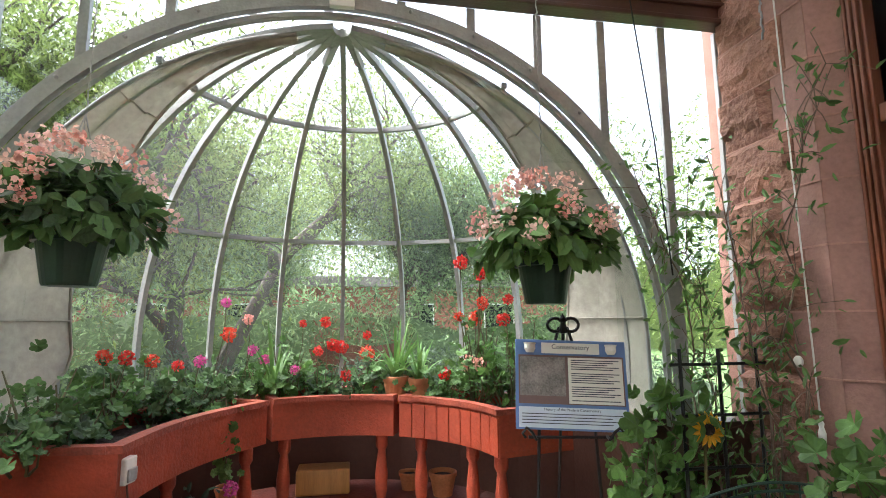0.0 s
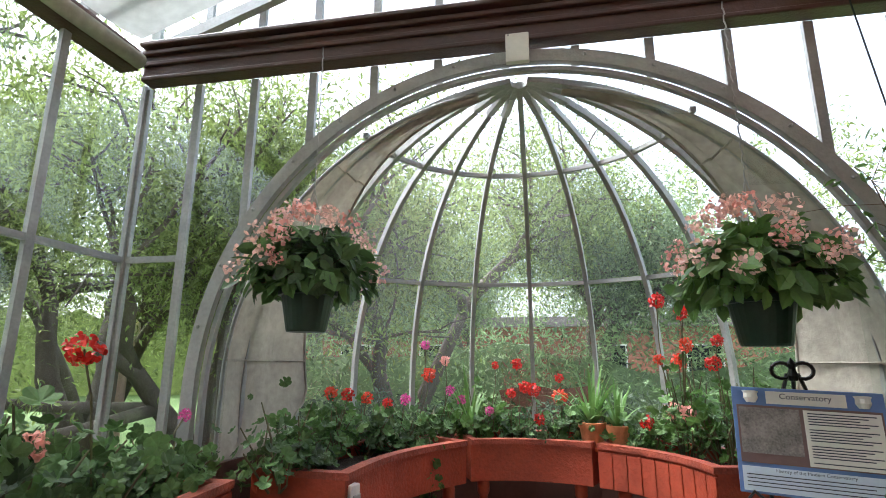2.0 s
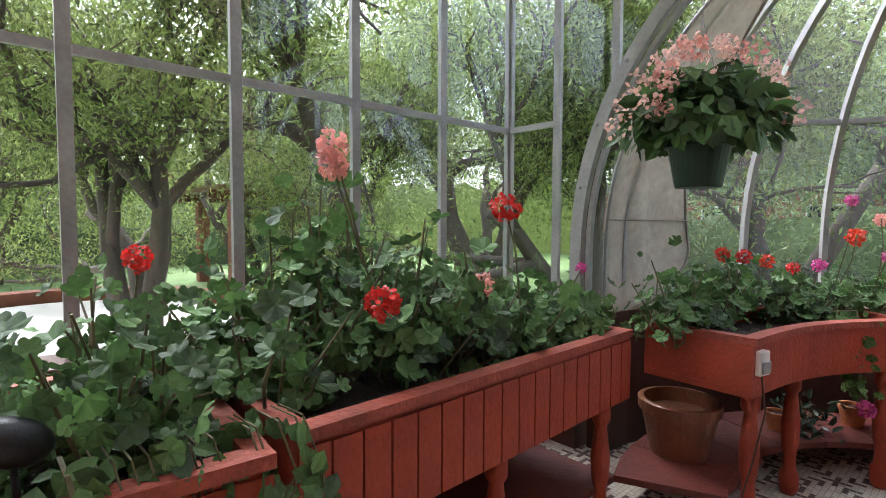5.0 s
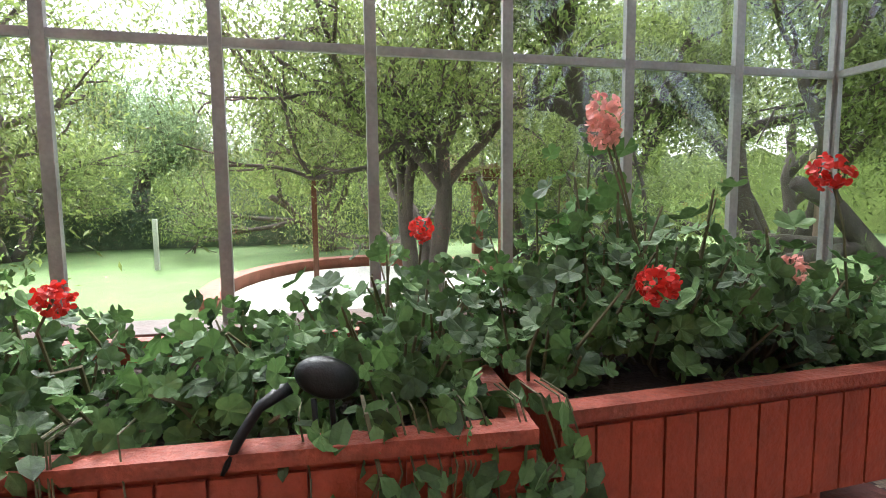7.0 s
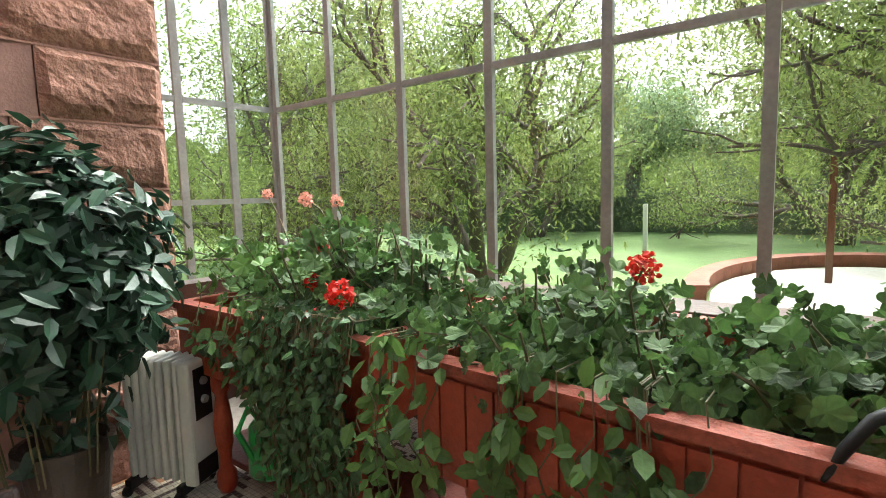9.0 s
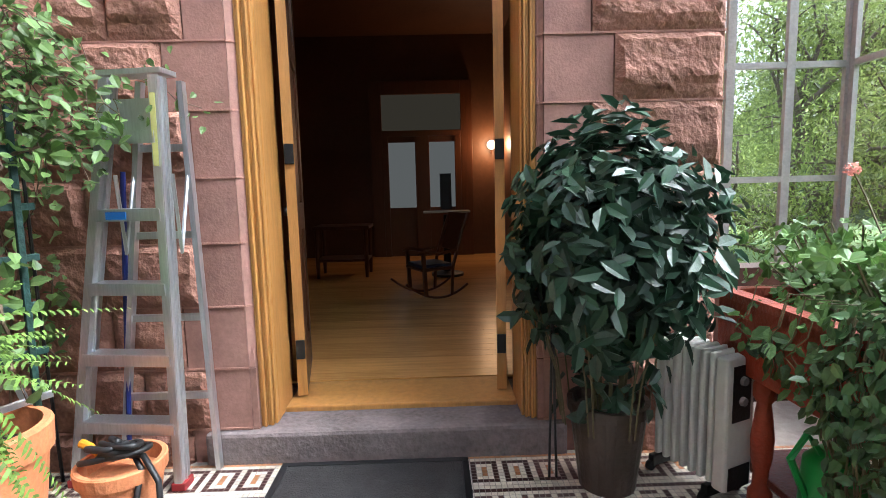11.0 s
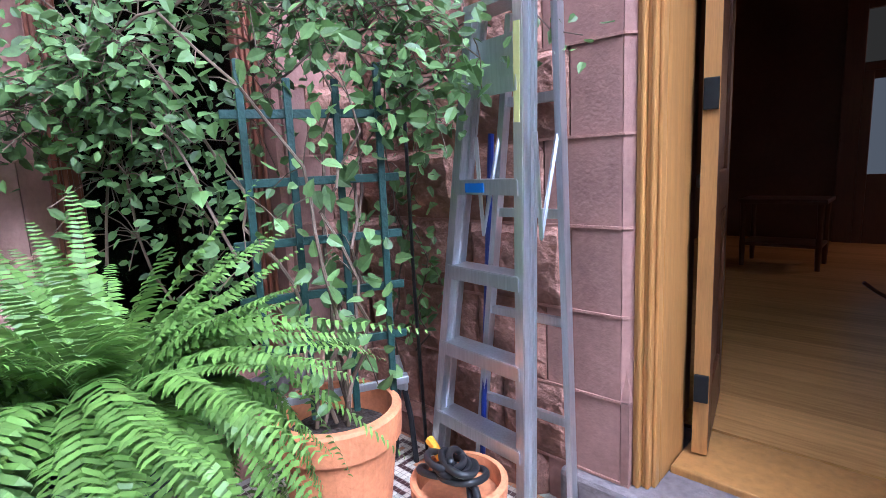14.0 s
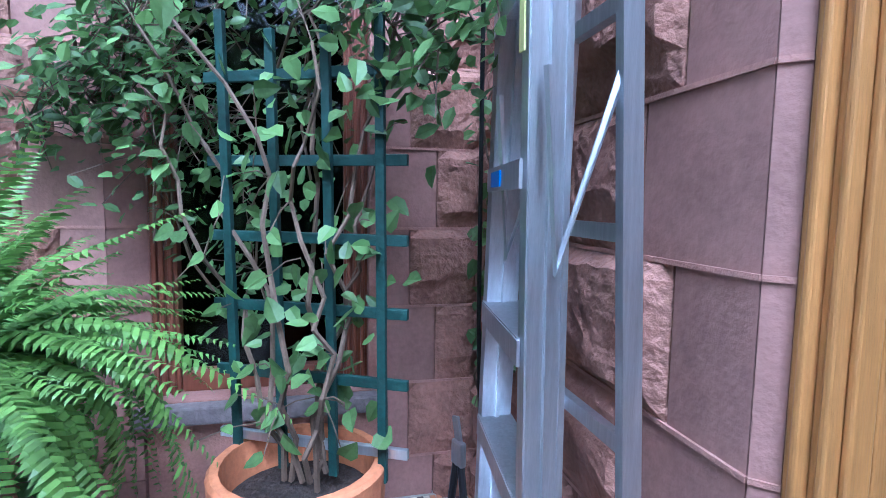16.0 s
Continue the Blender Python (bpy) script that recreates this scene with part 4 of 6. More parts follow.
def geranium(at, h, spread, n, flowers=(), seed=1, material=None, leaf=0.075, label="bushy geranium with round scalloped leaves", shape=None, droop=0.0):
    """Stems fan out from the soil and carry leaves; flowers are (x, y, z, radius, petals) in the world."""
    material = material or M_LEAF
    rs = np.random.RandomState(seed)
    t = thing("geranium", label, "plant", at)
    P, Nn, Sz = [], [], []
    tips = []
    for k in range(max(6, n // 9)):
        a, q = rs.uniform(0, 6.283), math.sqrt(rs.uniform(0.02, 1))
        hh = h * rs.uniform(0.35, 1.0) * (1 - 0.35 * q)
        tip = np.array((spread[0] * q * math.cos(a), spread[1] * q * math.sin(a), hh - droop * q))
        base_ = np.array((tip[0] * 0.25, tip[1] * 0.25, -0.02))
        mid = (base_ + tip) / 2 + rs.normal(size=3) * 0.03
        part("stem", tube([base_, mid, tip], [0.006, 0.005, 0.003], 4), M_STEM, t)
        tips.append(tip)
        for j in range(9):
            f = rs.uniform(0.35, 1.05)
            c = base_ * (1 - f) + tip * f + rs.normal(size=3) * (0.055, 0.055, 0.04)
            c[2] = max(c[2], 0.01) if not droop else c[2]
            P.append(c)
            out = np.array((c[0] * 1.2, c[1] * 1.2, 0.12 + h * 0.35))
            Nn.append(out / (np.linalg.norm(out) + 1e-6) + rs.normal(size=3) * 0.65)
            Sz.append(leaf * rs.uniform(0.45, 1.25))
    tp, tf = shape or (ROUND, ROUND_F)
    scatter("leaves", tp, tf, P, Nn, Sz, material, t, seed=seed)
    for k, (x, y, z, r, m) in enumerate(flowers):
        q = np.array((x - at[0], y - at[1], z - at[2]))
        b = min(tips, key=lambda s: np.linalg.norm(s[:2] - q[:2]))
        part("flower_stalk", tube([b * 0.6, (b * 0.4 + q * 0.6), q], 0.0035, 4), M_STEM, t)
        flower_head(q, r, m, t, seed=seed + k)
    return t


FL = [
    (0.86, -1.76, 1.49, 0.047, 'p'),
    (0.86, -1.76, 1.43, 0.043, 'p'),
    (1.1, -1.76, 1.07, 0.047, 'r'),
    (0.95, -1.12, 1.33, 0.050, 'r'),
    (1.0, -1.28, 1.07, 0.038, 'p'),
    (0.85, -2.25, 1.19, 0.030, 'r'),
    (0.98, -3.0, 1.08, 0.034, 'r'),
    (1.05, -3.94, 0.94, 0.047, 'r'),
    (1.02, -4.11, 0.96, 0.034, 'r'),
    (1.08, -4.05, 0.85, 0.034, 'r'),
    (0.7, -4.83, 1.28, 0.025, 'p'),
    (0.7, -4.54, 1.25, 0.034, 'p'),
    (0.75, -4.28, 1.24, 0.025, 'p'),
    (0.85, -0.47, 1.07, 0.025, 'm'),
    (0.9, -4.19, 1.06, 0.025, 'r'),
    (1.61, 0.80, 1.40, 0.030, 'm'),
    (1.70, 1.01, 1.30, 0.032, 'p'),
    (1.63, 0.82, 1.21, 0.043, 'o'),
    (1.17, 0.32, 1.12, 0.036, 'o'),
    (1.26, 0.35, 1.11, 0.036, 'r'),
    (1.31, 0.54, 1.08, 0.035, 'o'),
    (1.39, 0.71, 1.04, 0.033, 'r'),
    (1.49, 0.76, 1.06, 0.033, 'm'),
    (1.75, 0.92, 1.11, 0.031, 'm'),
    (1.82, 0.94, 1.05, 0.031, 'm'),
    (2.00, 0.99, 0.98, 0.029, 'm'),
    (2.03, 1.12, 1.27, 0.026, 'r'),
    (2.18, 1.09, 1.28, 0.036, 'r'),
    (2.32, 1.04, 0.93, 0.036, 'r'),
    (2.51, 1.14, 0.83, 0.036, 'r'),
    (2.14, 1.05, 1.09, 0.032, 'r'),
    (2.23, 1.08, 1.13, 0.039, 'r'),
    (2.29, 1.06, 1.11, 0.042, 'r'),
    (2.46, 1.11, 1.07, 0.049, 'o'),
    (2.46, 1.10, 1.19, 0.030, 'r'),
    (3.08, 0.76, 1.02, 0.054, 'p'),
    (3.12, 0.60, 1.02, 0.041, 'p'),
    (2.94, 0.81, 0.95, 0.040, 'r'),
    (3.03, 0.71, 1.65, 0.044, 'r'),
    (3.14, 0.58, 1.66, 0.032, 'p'),
    (3.12, 0.56, 1.57, 0.040, 'r'),
    (3.13, 0.55, 1.39, 0.037, 'o'),
    (3.29, 0.55, 1.41, 0.032, 'r'),
    (3.14, 0.78, 1.30, 0.043, 'o'),
    (3.21, 0.39, 1.29, 0.038, 'r'),
    (3.01, 0.67, 1.31, 0.029, 'o'),
]
PET = {"r": M_FRED, "o": M_FORANGE, "p": M_FPINK, "m": M_FMAG}


def near(x, y, d=0.24):
    out = []
    for f in list(FL):
        if math.hypot(f[0] - x, f[1] - y) < d:
            FL.remove(f)
            out.append((f[0], f[1], f[2], f[3], PET[f[4]]))
    return out


sd = 10
# west troughs: tall plants by the north end, low mats further south
for y, h, n, dx in ((-0.62, 0.30, 170, 0.0), (-0.9, 0.38, 200, 0.0), (-1.2, 0.50, 230, -0.03), (-1.5, 0.66, 230, -0.03), (-1.75, 0.72, 190, -0.05), (-1.95, 0.5, 170, 0.0)):
    sd += 1
    geranium((0.80 + dx, y, 0.75), h, (0.36, 0.25), int(n * 1.25), near(0.86, y, 0.3), sd, leaf=0.072)
for y, h, n in ((-2.3, 0.46, 230), (-2.62, 0.28, 200), (-2.95, 0.27, 210), (-3.25, 0.34, 210), (-3.45, 0.30, 160)):
    sd += 1
    geranium((0.82, y, 0.755), h, (0.40, 0.27), int(n * 1.6), near(0.9, y, 0.35), sd, leaf=0.06)
for y, h, n in ((-3.9, 0.5, 190), (-4.2, 0.55, 190), (-4.5, 0.5, 190), (-4.8, 0.42, 150)):
    sd += 1
    geranium((0.72, y, 0.745), h, (0.36, 0.27), int(n * 1.5), near(0.8, y, 0.45), sd, leaf=0.066, material=M_LEAFY if y < -4.4 else M_LEAF)
# curved troughs
for a in range(194, 15, -14):
    sd += 1
    x, y = CX + 1.13 * math.cos(radians(a)), CY + 1.13 * math.sin(radians(a))
    geranium((x, y, 0.75), 0.27 + 0.10 * (sd % 3) + (0.28 if 10 < a < 50 else 0), (0.21, 0.19), 170, near(x, y, 0.25), sd, leaf=0.06, material=M_LEAFY if (a < 60 or sd % 4 == 0) else M_LEAF, label="leafy geranium in the curved red trough")
geranium((1.46, 0.72, 0.18), 0.2, (0.13, 0.13), 90, (), 91, leaf=0.07, material=M_LEAFG, label="small dark-leaved plant on the low shelf", shape=(OVALM, OVAL_F))
# spiky leaves from the terracotta pots
for k, (x, y, z, n, L_) in enumerate(((2.645, 0.965, 0.9, 26, 0.5), (2.79, 0.90, 0.89, 16, 0.42), (1.87, 1.0, 0.85, 20, 0.5))):
    t = thing("spiky_plant", "plant with long strap leaves in the apse", "plant", (x, y, z))
    rs = np.random.RandomState(40 + k)
    for i in range(n):
        a, lean = rs.uniform(0, 6.283), rs.uniform(0.2, 1.0)
        L2 = L_ * rs.uniform(0.6, 1.1)
        bm = bmesh.new()
        prev = None
        for s in range(6):
            u = s / 5
            r = L2 * lean * u
            zz = L2 * (u * 1.0 - 0.75 * lean * u * u)
            w = 0.011 * (1 - u ** 3)
            c, si = math.cos(a), math.sin(a)
            q = (bm.verts.new((r * c - w * si, r * si + w * c, zz)), bm.verts.new((r * c + w * si, r * si - w * c, zz)))
            if prev:
                bm.faces.new((prev[0], prev[1], q[1], q[0]))
            prev = q
        part("strap_leaf", bm, M_LEAFY, t)


def trailing(at, length, width, n, seed, material=None, label="trailing vine spilling over the red planter", leaf=0.06, name="trailing_vine"):
    """A curtain of leaves hanging over a rim; it faces east."""
    rs = np.random.RandomState(seed)
    t = thing(name, label, "plant", at)
    P, Nn, Sz = [], [], []
    for k in range(max(3, n // 16)):
        y = rs.uniform(-0.5, 0.5) * width
        L2 = length * rs.uniform(0.4, 1.0) * (1 - 0.5 * abs(y / width))
        pts = [(-0.12, y, 0.03), (0.0, y, 0.04), (0.04, y + 0.02, -0.06)] + [(0.04 + 0.02 * math.sin(j), y + 0.02 * math.sin(j * 1.7 + k), -0.06 - L2 * j / 5) for j in range(1, 6)]
        part("stem", tube(pts, 0.0022, 4), M_STEM, t)
        for j in range(16):
            u = rs.uniform(0, 1) * (len(pts) - 1.001)
            i = int(u)
            c = np.array(pts[i]) * (1 - u + i) + np.array(pts[i + 1]) * (u - i)
            P.append(c + rs.normal(size=3) * (0.02, 0.022, 0.01))
            Nn.append(np.array((1, 0, 0.5)) + rs.normal(size=3) * 0.5)
            Sz.append(leaf * rs.uniform(0.6, 1.3))
    tips_ = rs.normal(size=(len(P), 3)) * 0.5 + (0.1, 0, -0.6)
    tp, tf = (HEART, HEART_F) if n > 500 else (OVALW, OVAL_F)
    scatter("leaves", tp, tf, P, Nn, np.array(Sz) * (0.85 if n > 500 else 0.95), material or M_LEAF, t, tips=tips_, seed=seed)


trailing((1.15, -3.55, 0.83), 0.62, 0.3, 130, 71, M_LEAFY)
trailing((1.16, -3.1, 0.83), 0.5, 0.36, 150, 72, M_LEAFY)
trailing((1.18, -2.25, 0.83), 0.55, 0.36, 260, 73)
trailing((1.18, -1.98, 0.83), 0.35, 0.2, 60, 76)
trailing((1.12, -4.05, 0.84), 0.82, 0.5, 1700, 74, M_LEAFI, "dense ivy-like vine hanging over the red planter", 0.042)
trailing((1.12, -4.5, 0.84), 0.35, 0.5, 160, 75)
trailing((1.16, -2.75, 0.83), 0.25, 0.5, 90, 77)
tr = thing("trailing_geranium", "trailing geranium with one magenta bloom over the rim", "plant", (1.66, 0.62, 0.83))
part("stem", tube([(-0.1, 0.1, 0), (0.02, -0.02, 0.03), (0.05, -0.05, -0.15), (0.04, -0.05, -0.38)], 0.004, 4), M_STEM, tr)
rs = np.random.RandomState(3)
PP = np.array([(0.04, -0.05, -0.02 - 0.38 * i / 40) for i in range(40)]) + rs.normal(size=(40, 3)) * (0.035, 0.035, 0.02)
scatter("leaves", ROUND, ROUND_F, PP, rs.normal(size=(40, 3)) + (0.6, -0.8, 0.5), rs.uniform(0.03, 0.06, 40), M_LEAFY, tr, seed=4)
flower_head((0.08, -0.08, -0.42), 0.04, M_FMAG, tr)

# black heron statue bending over the planter
hb = bmesh.new()
bmesh.ops.create_uvsphere(hb, u_segments=16, v_segments=10, radius=0.1, matrix=Matrix.Translation((0, 0.02, 0.15)) @ Matrix.Rotation(radians(-20), 4, "X") @ Matrix.Diagonal((0.6, 1.0, 0.62, 1)))
tube([(0.02, -0.09, 0.14), (0.06, -0.17, 0.1), (0.10, -0.22, 0.03), (0.13, -0.26, -0.05)], [0.025, 0.017, 0.016, 0.006], 8, hb)
for x, y in ((-0.02, 0.03), (0.03, -0.02)):
    tube([(x, y, 0.1), (x, y + 0.01, -0.12)], 0.009, 6, hb)
heron = part("bird_statue", hb, M_BLACK, smooth=True)
heron.location = (1.12, -2.50, 0.83)
heron.scale = (0.64, 0.64, 0.64)
tagged(heron, "black metal bird statue bending among the leaves", "statue")


# hanging baskets
def basket(at, seed, label):
    t = thing("hanging_basket", label, "hanging basket", at, group="hanging baskets")
    part("pot", lathe([(0, 0), (0.09, 0), (0.095, 0.01), (0.125, 0.17), (0.14, 0.172), (0.142, 0.2), (0.125, 0.2), (0.11, 0.15), (0, 0.15)], 28), M_GREENP, t, "dark green plastic pot")
    ch = bmesh.new()
    top = 2.97 - at[2]
    for a in (0, 2.09, 4.19):
        tube([(0.13 * math.cos(a), 0.13 * math.sin(a), 0.19), (0, 0, 0.72)], 0.003, 4, ch)
    for k in range(int((top - 0.72) / 0.035)):
        z = 0.72 + k * 0.035
        bmesh.ops.create_circle(ch, segments=6, radius=0.011, matrix=Matrix.Translation((0, 0, z)) @ Matrix.Rotation(radians(90), 4, "X") @ Matrix.Rotation(radians(90 * (k % 2)), 4, "Y"))
        tube([(0.006 * (k % 2), 0.006 * ((k + 1) % 2), z), (0, 0, z + 0.036)], 0.0035, 4, ch)
    part("chain", ch, M_GREY, t)
    rs = np.random.RandomState(seed)
    n = 700
    d = rs.normal(size=(n, 3))
    d /= np.linalg.norm(d, axis=1, keepdims=True)
    d[:, 2] = np.abs(d[:, 2]) * 1.0 - 0.25
    p = d * rs.uniform(0.45, 1, (n, 1)) * (0.32, 0.30, 0.32) + (0, 0, 0.27)
    scatter("leaves", OVALW, OVAL_F, p, d + rs.normal(size=(n, 3)) * 0.5 + (0, 0, 0.5), rs.uniform(0.06, 0.125, n), M_LEAFY if seed == 22 else M_LEAF, t, tips=d + rs.normal(size=(n, 3)) * 0.4 - (0, 0, 0.4), seed=seed)
    st = bmesh.new()
    for q in p[::9]:
        tube([(0, 0, 0.16), q * 0.55 + np.array((0, 0, 0.12)), q], 0.003, 4, st)
    part("stem_bundle", st, M_STEM, t)
    for k in range(30):
        a, e = rs.uniform(0, 6.283), rs.uniform(0.0, 1.35)
        c = (0.34 * math.cos(a) * math.cos(e), 0.32 * math.sin(a) * math.cos(e), 0.26 + 0.34 * math.sin(e))
        flower_head(c, rs.uniform(0.035, 0.06), M_FPALE if k % 4 else M_FPINK, t, 34, seed + k)


basket((1.245, -0.2, 1.43), 21, "hanging green basket of pale pink begonias")
basket((3.24, -0.2, 1.36), 22, "hanging green basket of peach pink begonias")

# sign on its iron easel
sg = thing("sign_board", "blue framed information board about the conservatory", "sign", (3.40, -0.1, 0.97), 8)
sg.matrix_world = pose(3.41, -0.06, 0.975, -10, 2.0, -12) @ Matrix.Scale(0.94, 4)
part("board", box((-0.285, -0.012, -0.225), (0.285, 0.0, 0.225), 0.003), mat("blue_board", (0.11, 0.19, 0.40), 0.4, 0, 0.1, 6), sg)
M_PAPER = mat("cream_paper", (0.72, 0.70, 0.62), 0.6, 0, 0.08, 6)
M_PAPERB = mat("pale_blue_paper", (0.58, 0.66, 0.74), 0.6, 0, 0.08, 6)
M_INK = mat("dark_ink", (0.05, 0.05, 0.07), 0.6, 0, 0.1, 6)
M_BRN = mat("brown_panel", (0.16, 0.10, 0.09), 0.6, 0, 0.1, 6)
part("brown_field", box((-0.27, -0.016, -0.10), (0.27, -0.0125, 0.145), 0), M_BRN, sg)
part("title_panel", box((-0.15, -0.016, 0.155), (0.15, -0.0125, 0.21), 0), M_PAPER, sg)
part("text_panel", box((-0.015, -0.0195, -0.095), (0.262, -0.0165, 0.135), 0.0), M_PAPER, sg)
part("photograph", box((-0.262, -0.0195, -0.06), (-0.03, -0.0165, 0.135), 0), mat("grey_photo", (0.20, 0.18, 0.16), 0.5, 0, 0.9, 14), sg, "old grey photograph of the apse")
part("footer_panel", box((-0.27, -0.016, -0.215), (0.27, -0.0125, -0.115), 0), M_PAPERB, sg)
for k in range(19):
    z = 0.122 - 0.0112 * k
    if k % 6 == 5:
        continue
    part("text_line", box((0.0, -0.0212, z - 0.0022), (0.245 - 0.03 * (k % 3), -0.0196, z + 0.0022)), M_INK, sg)
for k in range(4):
    part("text_line", box((-0.255, -0.0178, -0.150 - 0.015 * k), (0.25 - 0.05 * (k % 2), -0.0162, -0.146 - 0.015 * k)), M_INK, sg)
for x in (-0.21, 0.21):
    part("vase_emblem", lathe([(0, 0), (0.02, 0), (0.032, 0.02), (0.03, 0.04), (0.036, 0.05), (0, 0.052)], 12, at=(x, -0.004, 0.157)), M_PAPER, sg)


def words(txt, size, x, y, z, material, parent, name="lettering"):
    cu = bpy.data.curves.new(name, "FONT")
    cu.body, cu.size, cu.align_x, cu.extrude = txt, size, "CENTER", 0.0006
    tmp = new("tmp", cu)
    dg = bpy.context.evaluated_depsgraph_get()
    me = bpy.data.meshes.new_from_object(tmp.evaluated_get(dg))
    bpy.data.objects.remove(tmp)
    o = finish(name, me, material, parent)
    o.matrix_local = pose(x, y, z, 90)
    return o


words("Conservatory", 0.035, 0, -0.0175, 0.178, M_INK, sg)
words("History of the Modern Conservatory", 0.019, 0, -0.0175, -0.132, M_INK, sg)
ez = thing("easel", "black wrought iron easel with scrolls", "easel", (3.40, -0.04, 0), -12)
for s in (-1, 1):
    part("leg", tube([(s * 0.17, 0.03, 0.01), (s * 0.13, 0.05, 0.9), (s * 0.02, 0.06, 1.25)], 0.008), M_BLACK, ez)
    part("scroll", tube([(s * (0.04 + 0.038 * math.cos(a)), 0.055, 1.262 + 0.034 * math.sin(a)) for a in [radians(200 - s * 0 - 28 * i) for i in range(13)]], 0.008), M_BLACK, ez)
    part("rest_hook", tube([(s * 0.17, -0.04, 0.74), (s * 0.17, -0.09, 0.735), (s * 0.19, -0.10, 0.77), (s * 0.215, -0.10, 0.79), (s * 0.235, -0.10, 0.765), (s * 0.22, -0.10, 0.745)], 0.007), M_BLACK, ez)
part("back_leg", tube([(0, 0.45, 0.01), (0, 0.06, 1.22)], 0.008), M_BLACK, ez)
part("rest_bar", tube([(-0.2, -0.04, 0.735), (0.2, -0.04, 0.735)], 0.008), M_BLACK, ez)
part("finial", lathe([(0, 0), (0.018, 0), (0.024, 0.02), (0.012, 0.05), (0.02, 0.07), (0, 0.1)], 10, at=(0, 0.055, 1.22)), M_BLACK, ez)

# box fan on the beam
fan = thing("box_fan", "white louvred box fan on the roof beam", "fan", (3.86, -0.28, 3.16))
part("housing", box((-0.24, -0.1, 0), (0.24, 0.12, 0.5), 0.02), M_WHITE, fan)
part("grille_back", lathe([(0, 0), (0.19, 0), (0.2, 0.01), (0, 0.012)], 30), M_BLACK, fan).matrix_local = pose(0, -0.102, 0.25, 90)
for k in range(7):
    o = part("grille_ring", lathe([(0.03 + 0.026 * k, 0), (0.033 + 0.026 * k, 0.0), (0.033 + 0.026 * k, 0.006), (0.03 + 0.026 * k, 0.006)], 30), M_ALU, fan)
    o.matrix_local = pose(0, -0.118, 0.25, 90)


# ---------- by the door ----------
def leaf_cloud(name, label, pts, n, spread, size, material, seed, shape=(HEART, HEART_F), stem=0.004, at=(0, 0, 0), category="plant", up=0.5):
    """A climbing plant: twisting stems along a line of places with leaves round them."""
    rs = np.random.RandomState(seed)
    t = thing(name, label, category, at)
    st = bmesh.new()
    P, Nn = [], []
    lines = []
    for line in pts:
        L_ = [np.array(p, float) for p in line]
        fine = []
        for a, b in zip(L_, L_[1:]):
            for u in (0, 0.25, 0.5, 0.75):
                fine.append(a * (1 - u) + b * u + rs.normal(size=3) * 0.018)
        fine.append(L_[-1])
        part("stem", tube(fine, [stem * (1.2 - 0.7 * i / len(fine)) for i in range(len(fine))], 5), M_TWIG, t)
        lines.append(fine)
    for k in range(n):
        fine = lines[rs.randint(len(lines))]
        i = rs.randint(max(1, len(fine) // 6), len(fine))
        c = fine[i] + rs.normal(size=3) * spread
        if k % 4 == 0:
            tube([fine[i], (fine[i] + c) / 2 + (0, 0, 0.01), c], 0.0018, 4, st)
        P.append(c)
        Nn.append(rs.normal(size=3) * 0.6 + (-0.6, 0.5, up))
    part("petiole", st, M_TWIG, t)["kind"] = "stuff"
    scatter("leaves", shape[0], shape[1], P, Nn, rs.uniform(0.6, 1.25, n) * size, material, t, tips=rs.normal(size=(n, 3)) + (0, 0, -0.5), seed=seed)
    return t


# fern on a stand
fern = thing("fern", "huge bright green sword fern in a pot", "fern", (3.62, -3.92, 0.0))
part("pot", lathe([(0, 0.48), (0.1, 0.48), (0.13, 0.67), (0.14, 0.67), (0.14, 0.70), (0.12, 0.70), (0, 0.69)], 20), M_GREENP, fern, "dark green plastic pot")
part("stand", lathe([(0.16, 0), (0.16, 0.02), (0.03, 0.05), (0.03, 0.44), (0.1, 0.46), (0.1, 0.48)], 16), M_BLACK, fern)
rs = np.random.RandomState(9)
for k in range(210):
    a = rs.uniform(0, 6.283)
    lean = rs.uniform(0.05, 0.45) if k % 5 < 2 else rs.uniform(0.35, 1.0)
    L2 = rs.uniform(0.45, 0.68) if k % 5 < 2 else rs.uniform(0.48, 0.82)
    v0 = np.array((math.cos(a), math.sin(a), 0))
    side = np.array((-v0[1], v0[0], 0))
    pts, dirs = [], []
    p = np.array((0, 0, 0.70)) + v0 * 0.04
    ang = radians(90 - 26 * lean)
    m_, twist = 46, 0.0
    for i in range(m_):
        d = v0 * math.cos(ang) + np.array((0, 0, math.sin(ang))) + side * twist
        pts.append(p.copy())
        dirs.append(d)
        p = p + d * L2 / m_
        ang -= radians((30 + 150 * lean) / (m_ * 0.6)) if i < m_ * 0.6 else radians(0.25)
        twist = twist + rs.normal() * 0.022
    P, Nn, T_, S_ = [], [], [], []
    for i in range(2, m_):
        u = i / m_
        w = 0.052 * min(1, u * 5) * (1 - u) ** 0.5 + 0.006
        nrm = np.cross(dirs[i], side)
        for s in (-1, 1):
            P.append(pts[i])
            Nn.append(nrm * (1 if nrm[2] > -2 else -1) + side * s * 0.3 + rs.normal(size=3) * 0.14)
            T_.append(side * s + dirs[i] * 0.35)
            S_.append(w * rs.uniform(0.85, 1.15))
    fr = scatter("frond", [(0, 0.14, 0), (0, -0.11, 0), (0.6, -0.14, 0.05), (0.6, 0.13, 0.05), (1, 0.03, -0.1)], [(0, 1, 2, 3), (3, 2, 4)], P, Nn, np.array(S_), M_FERN, fern, tips=T_, seed=k)

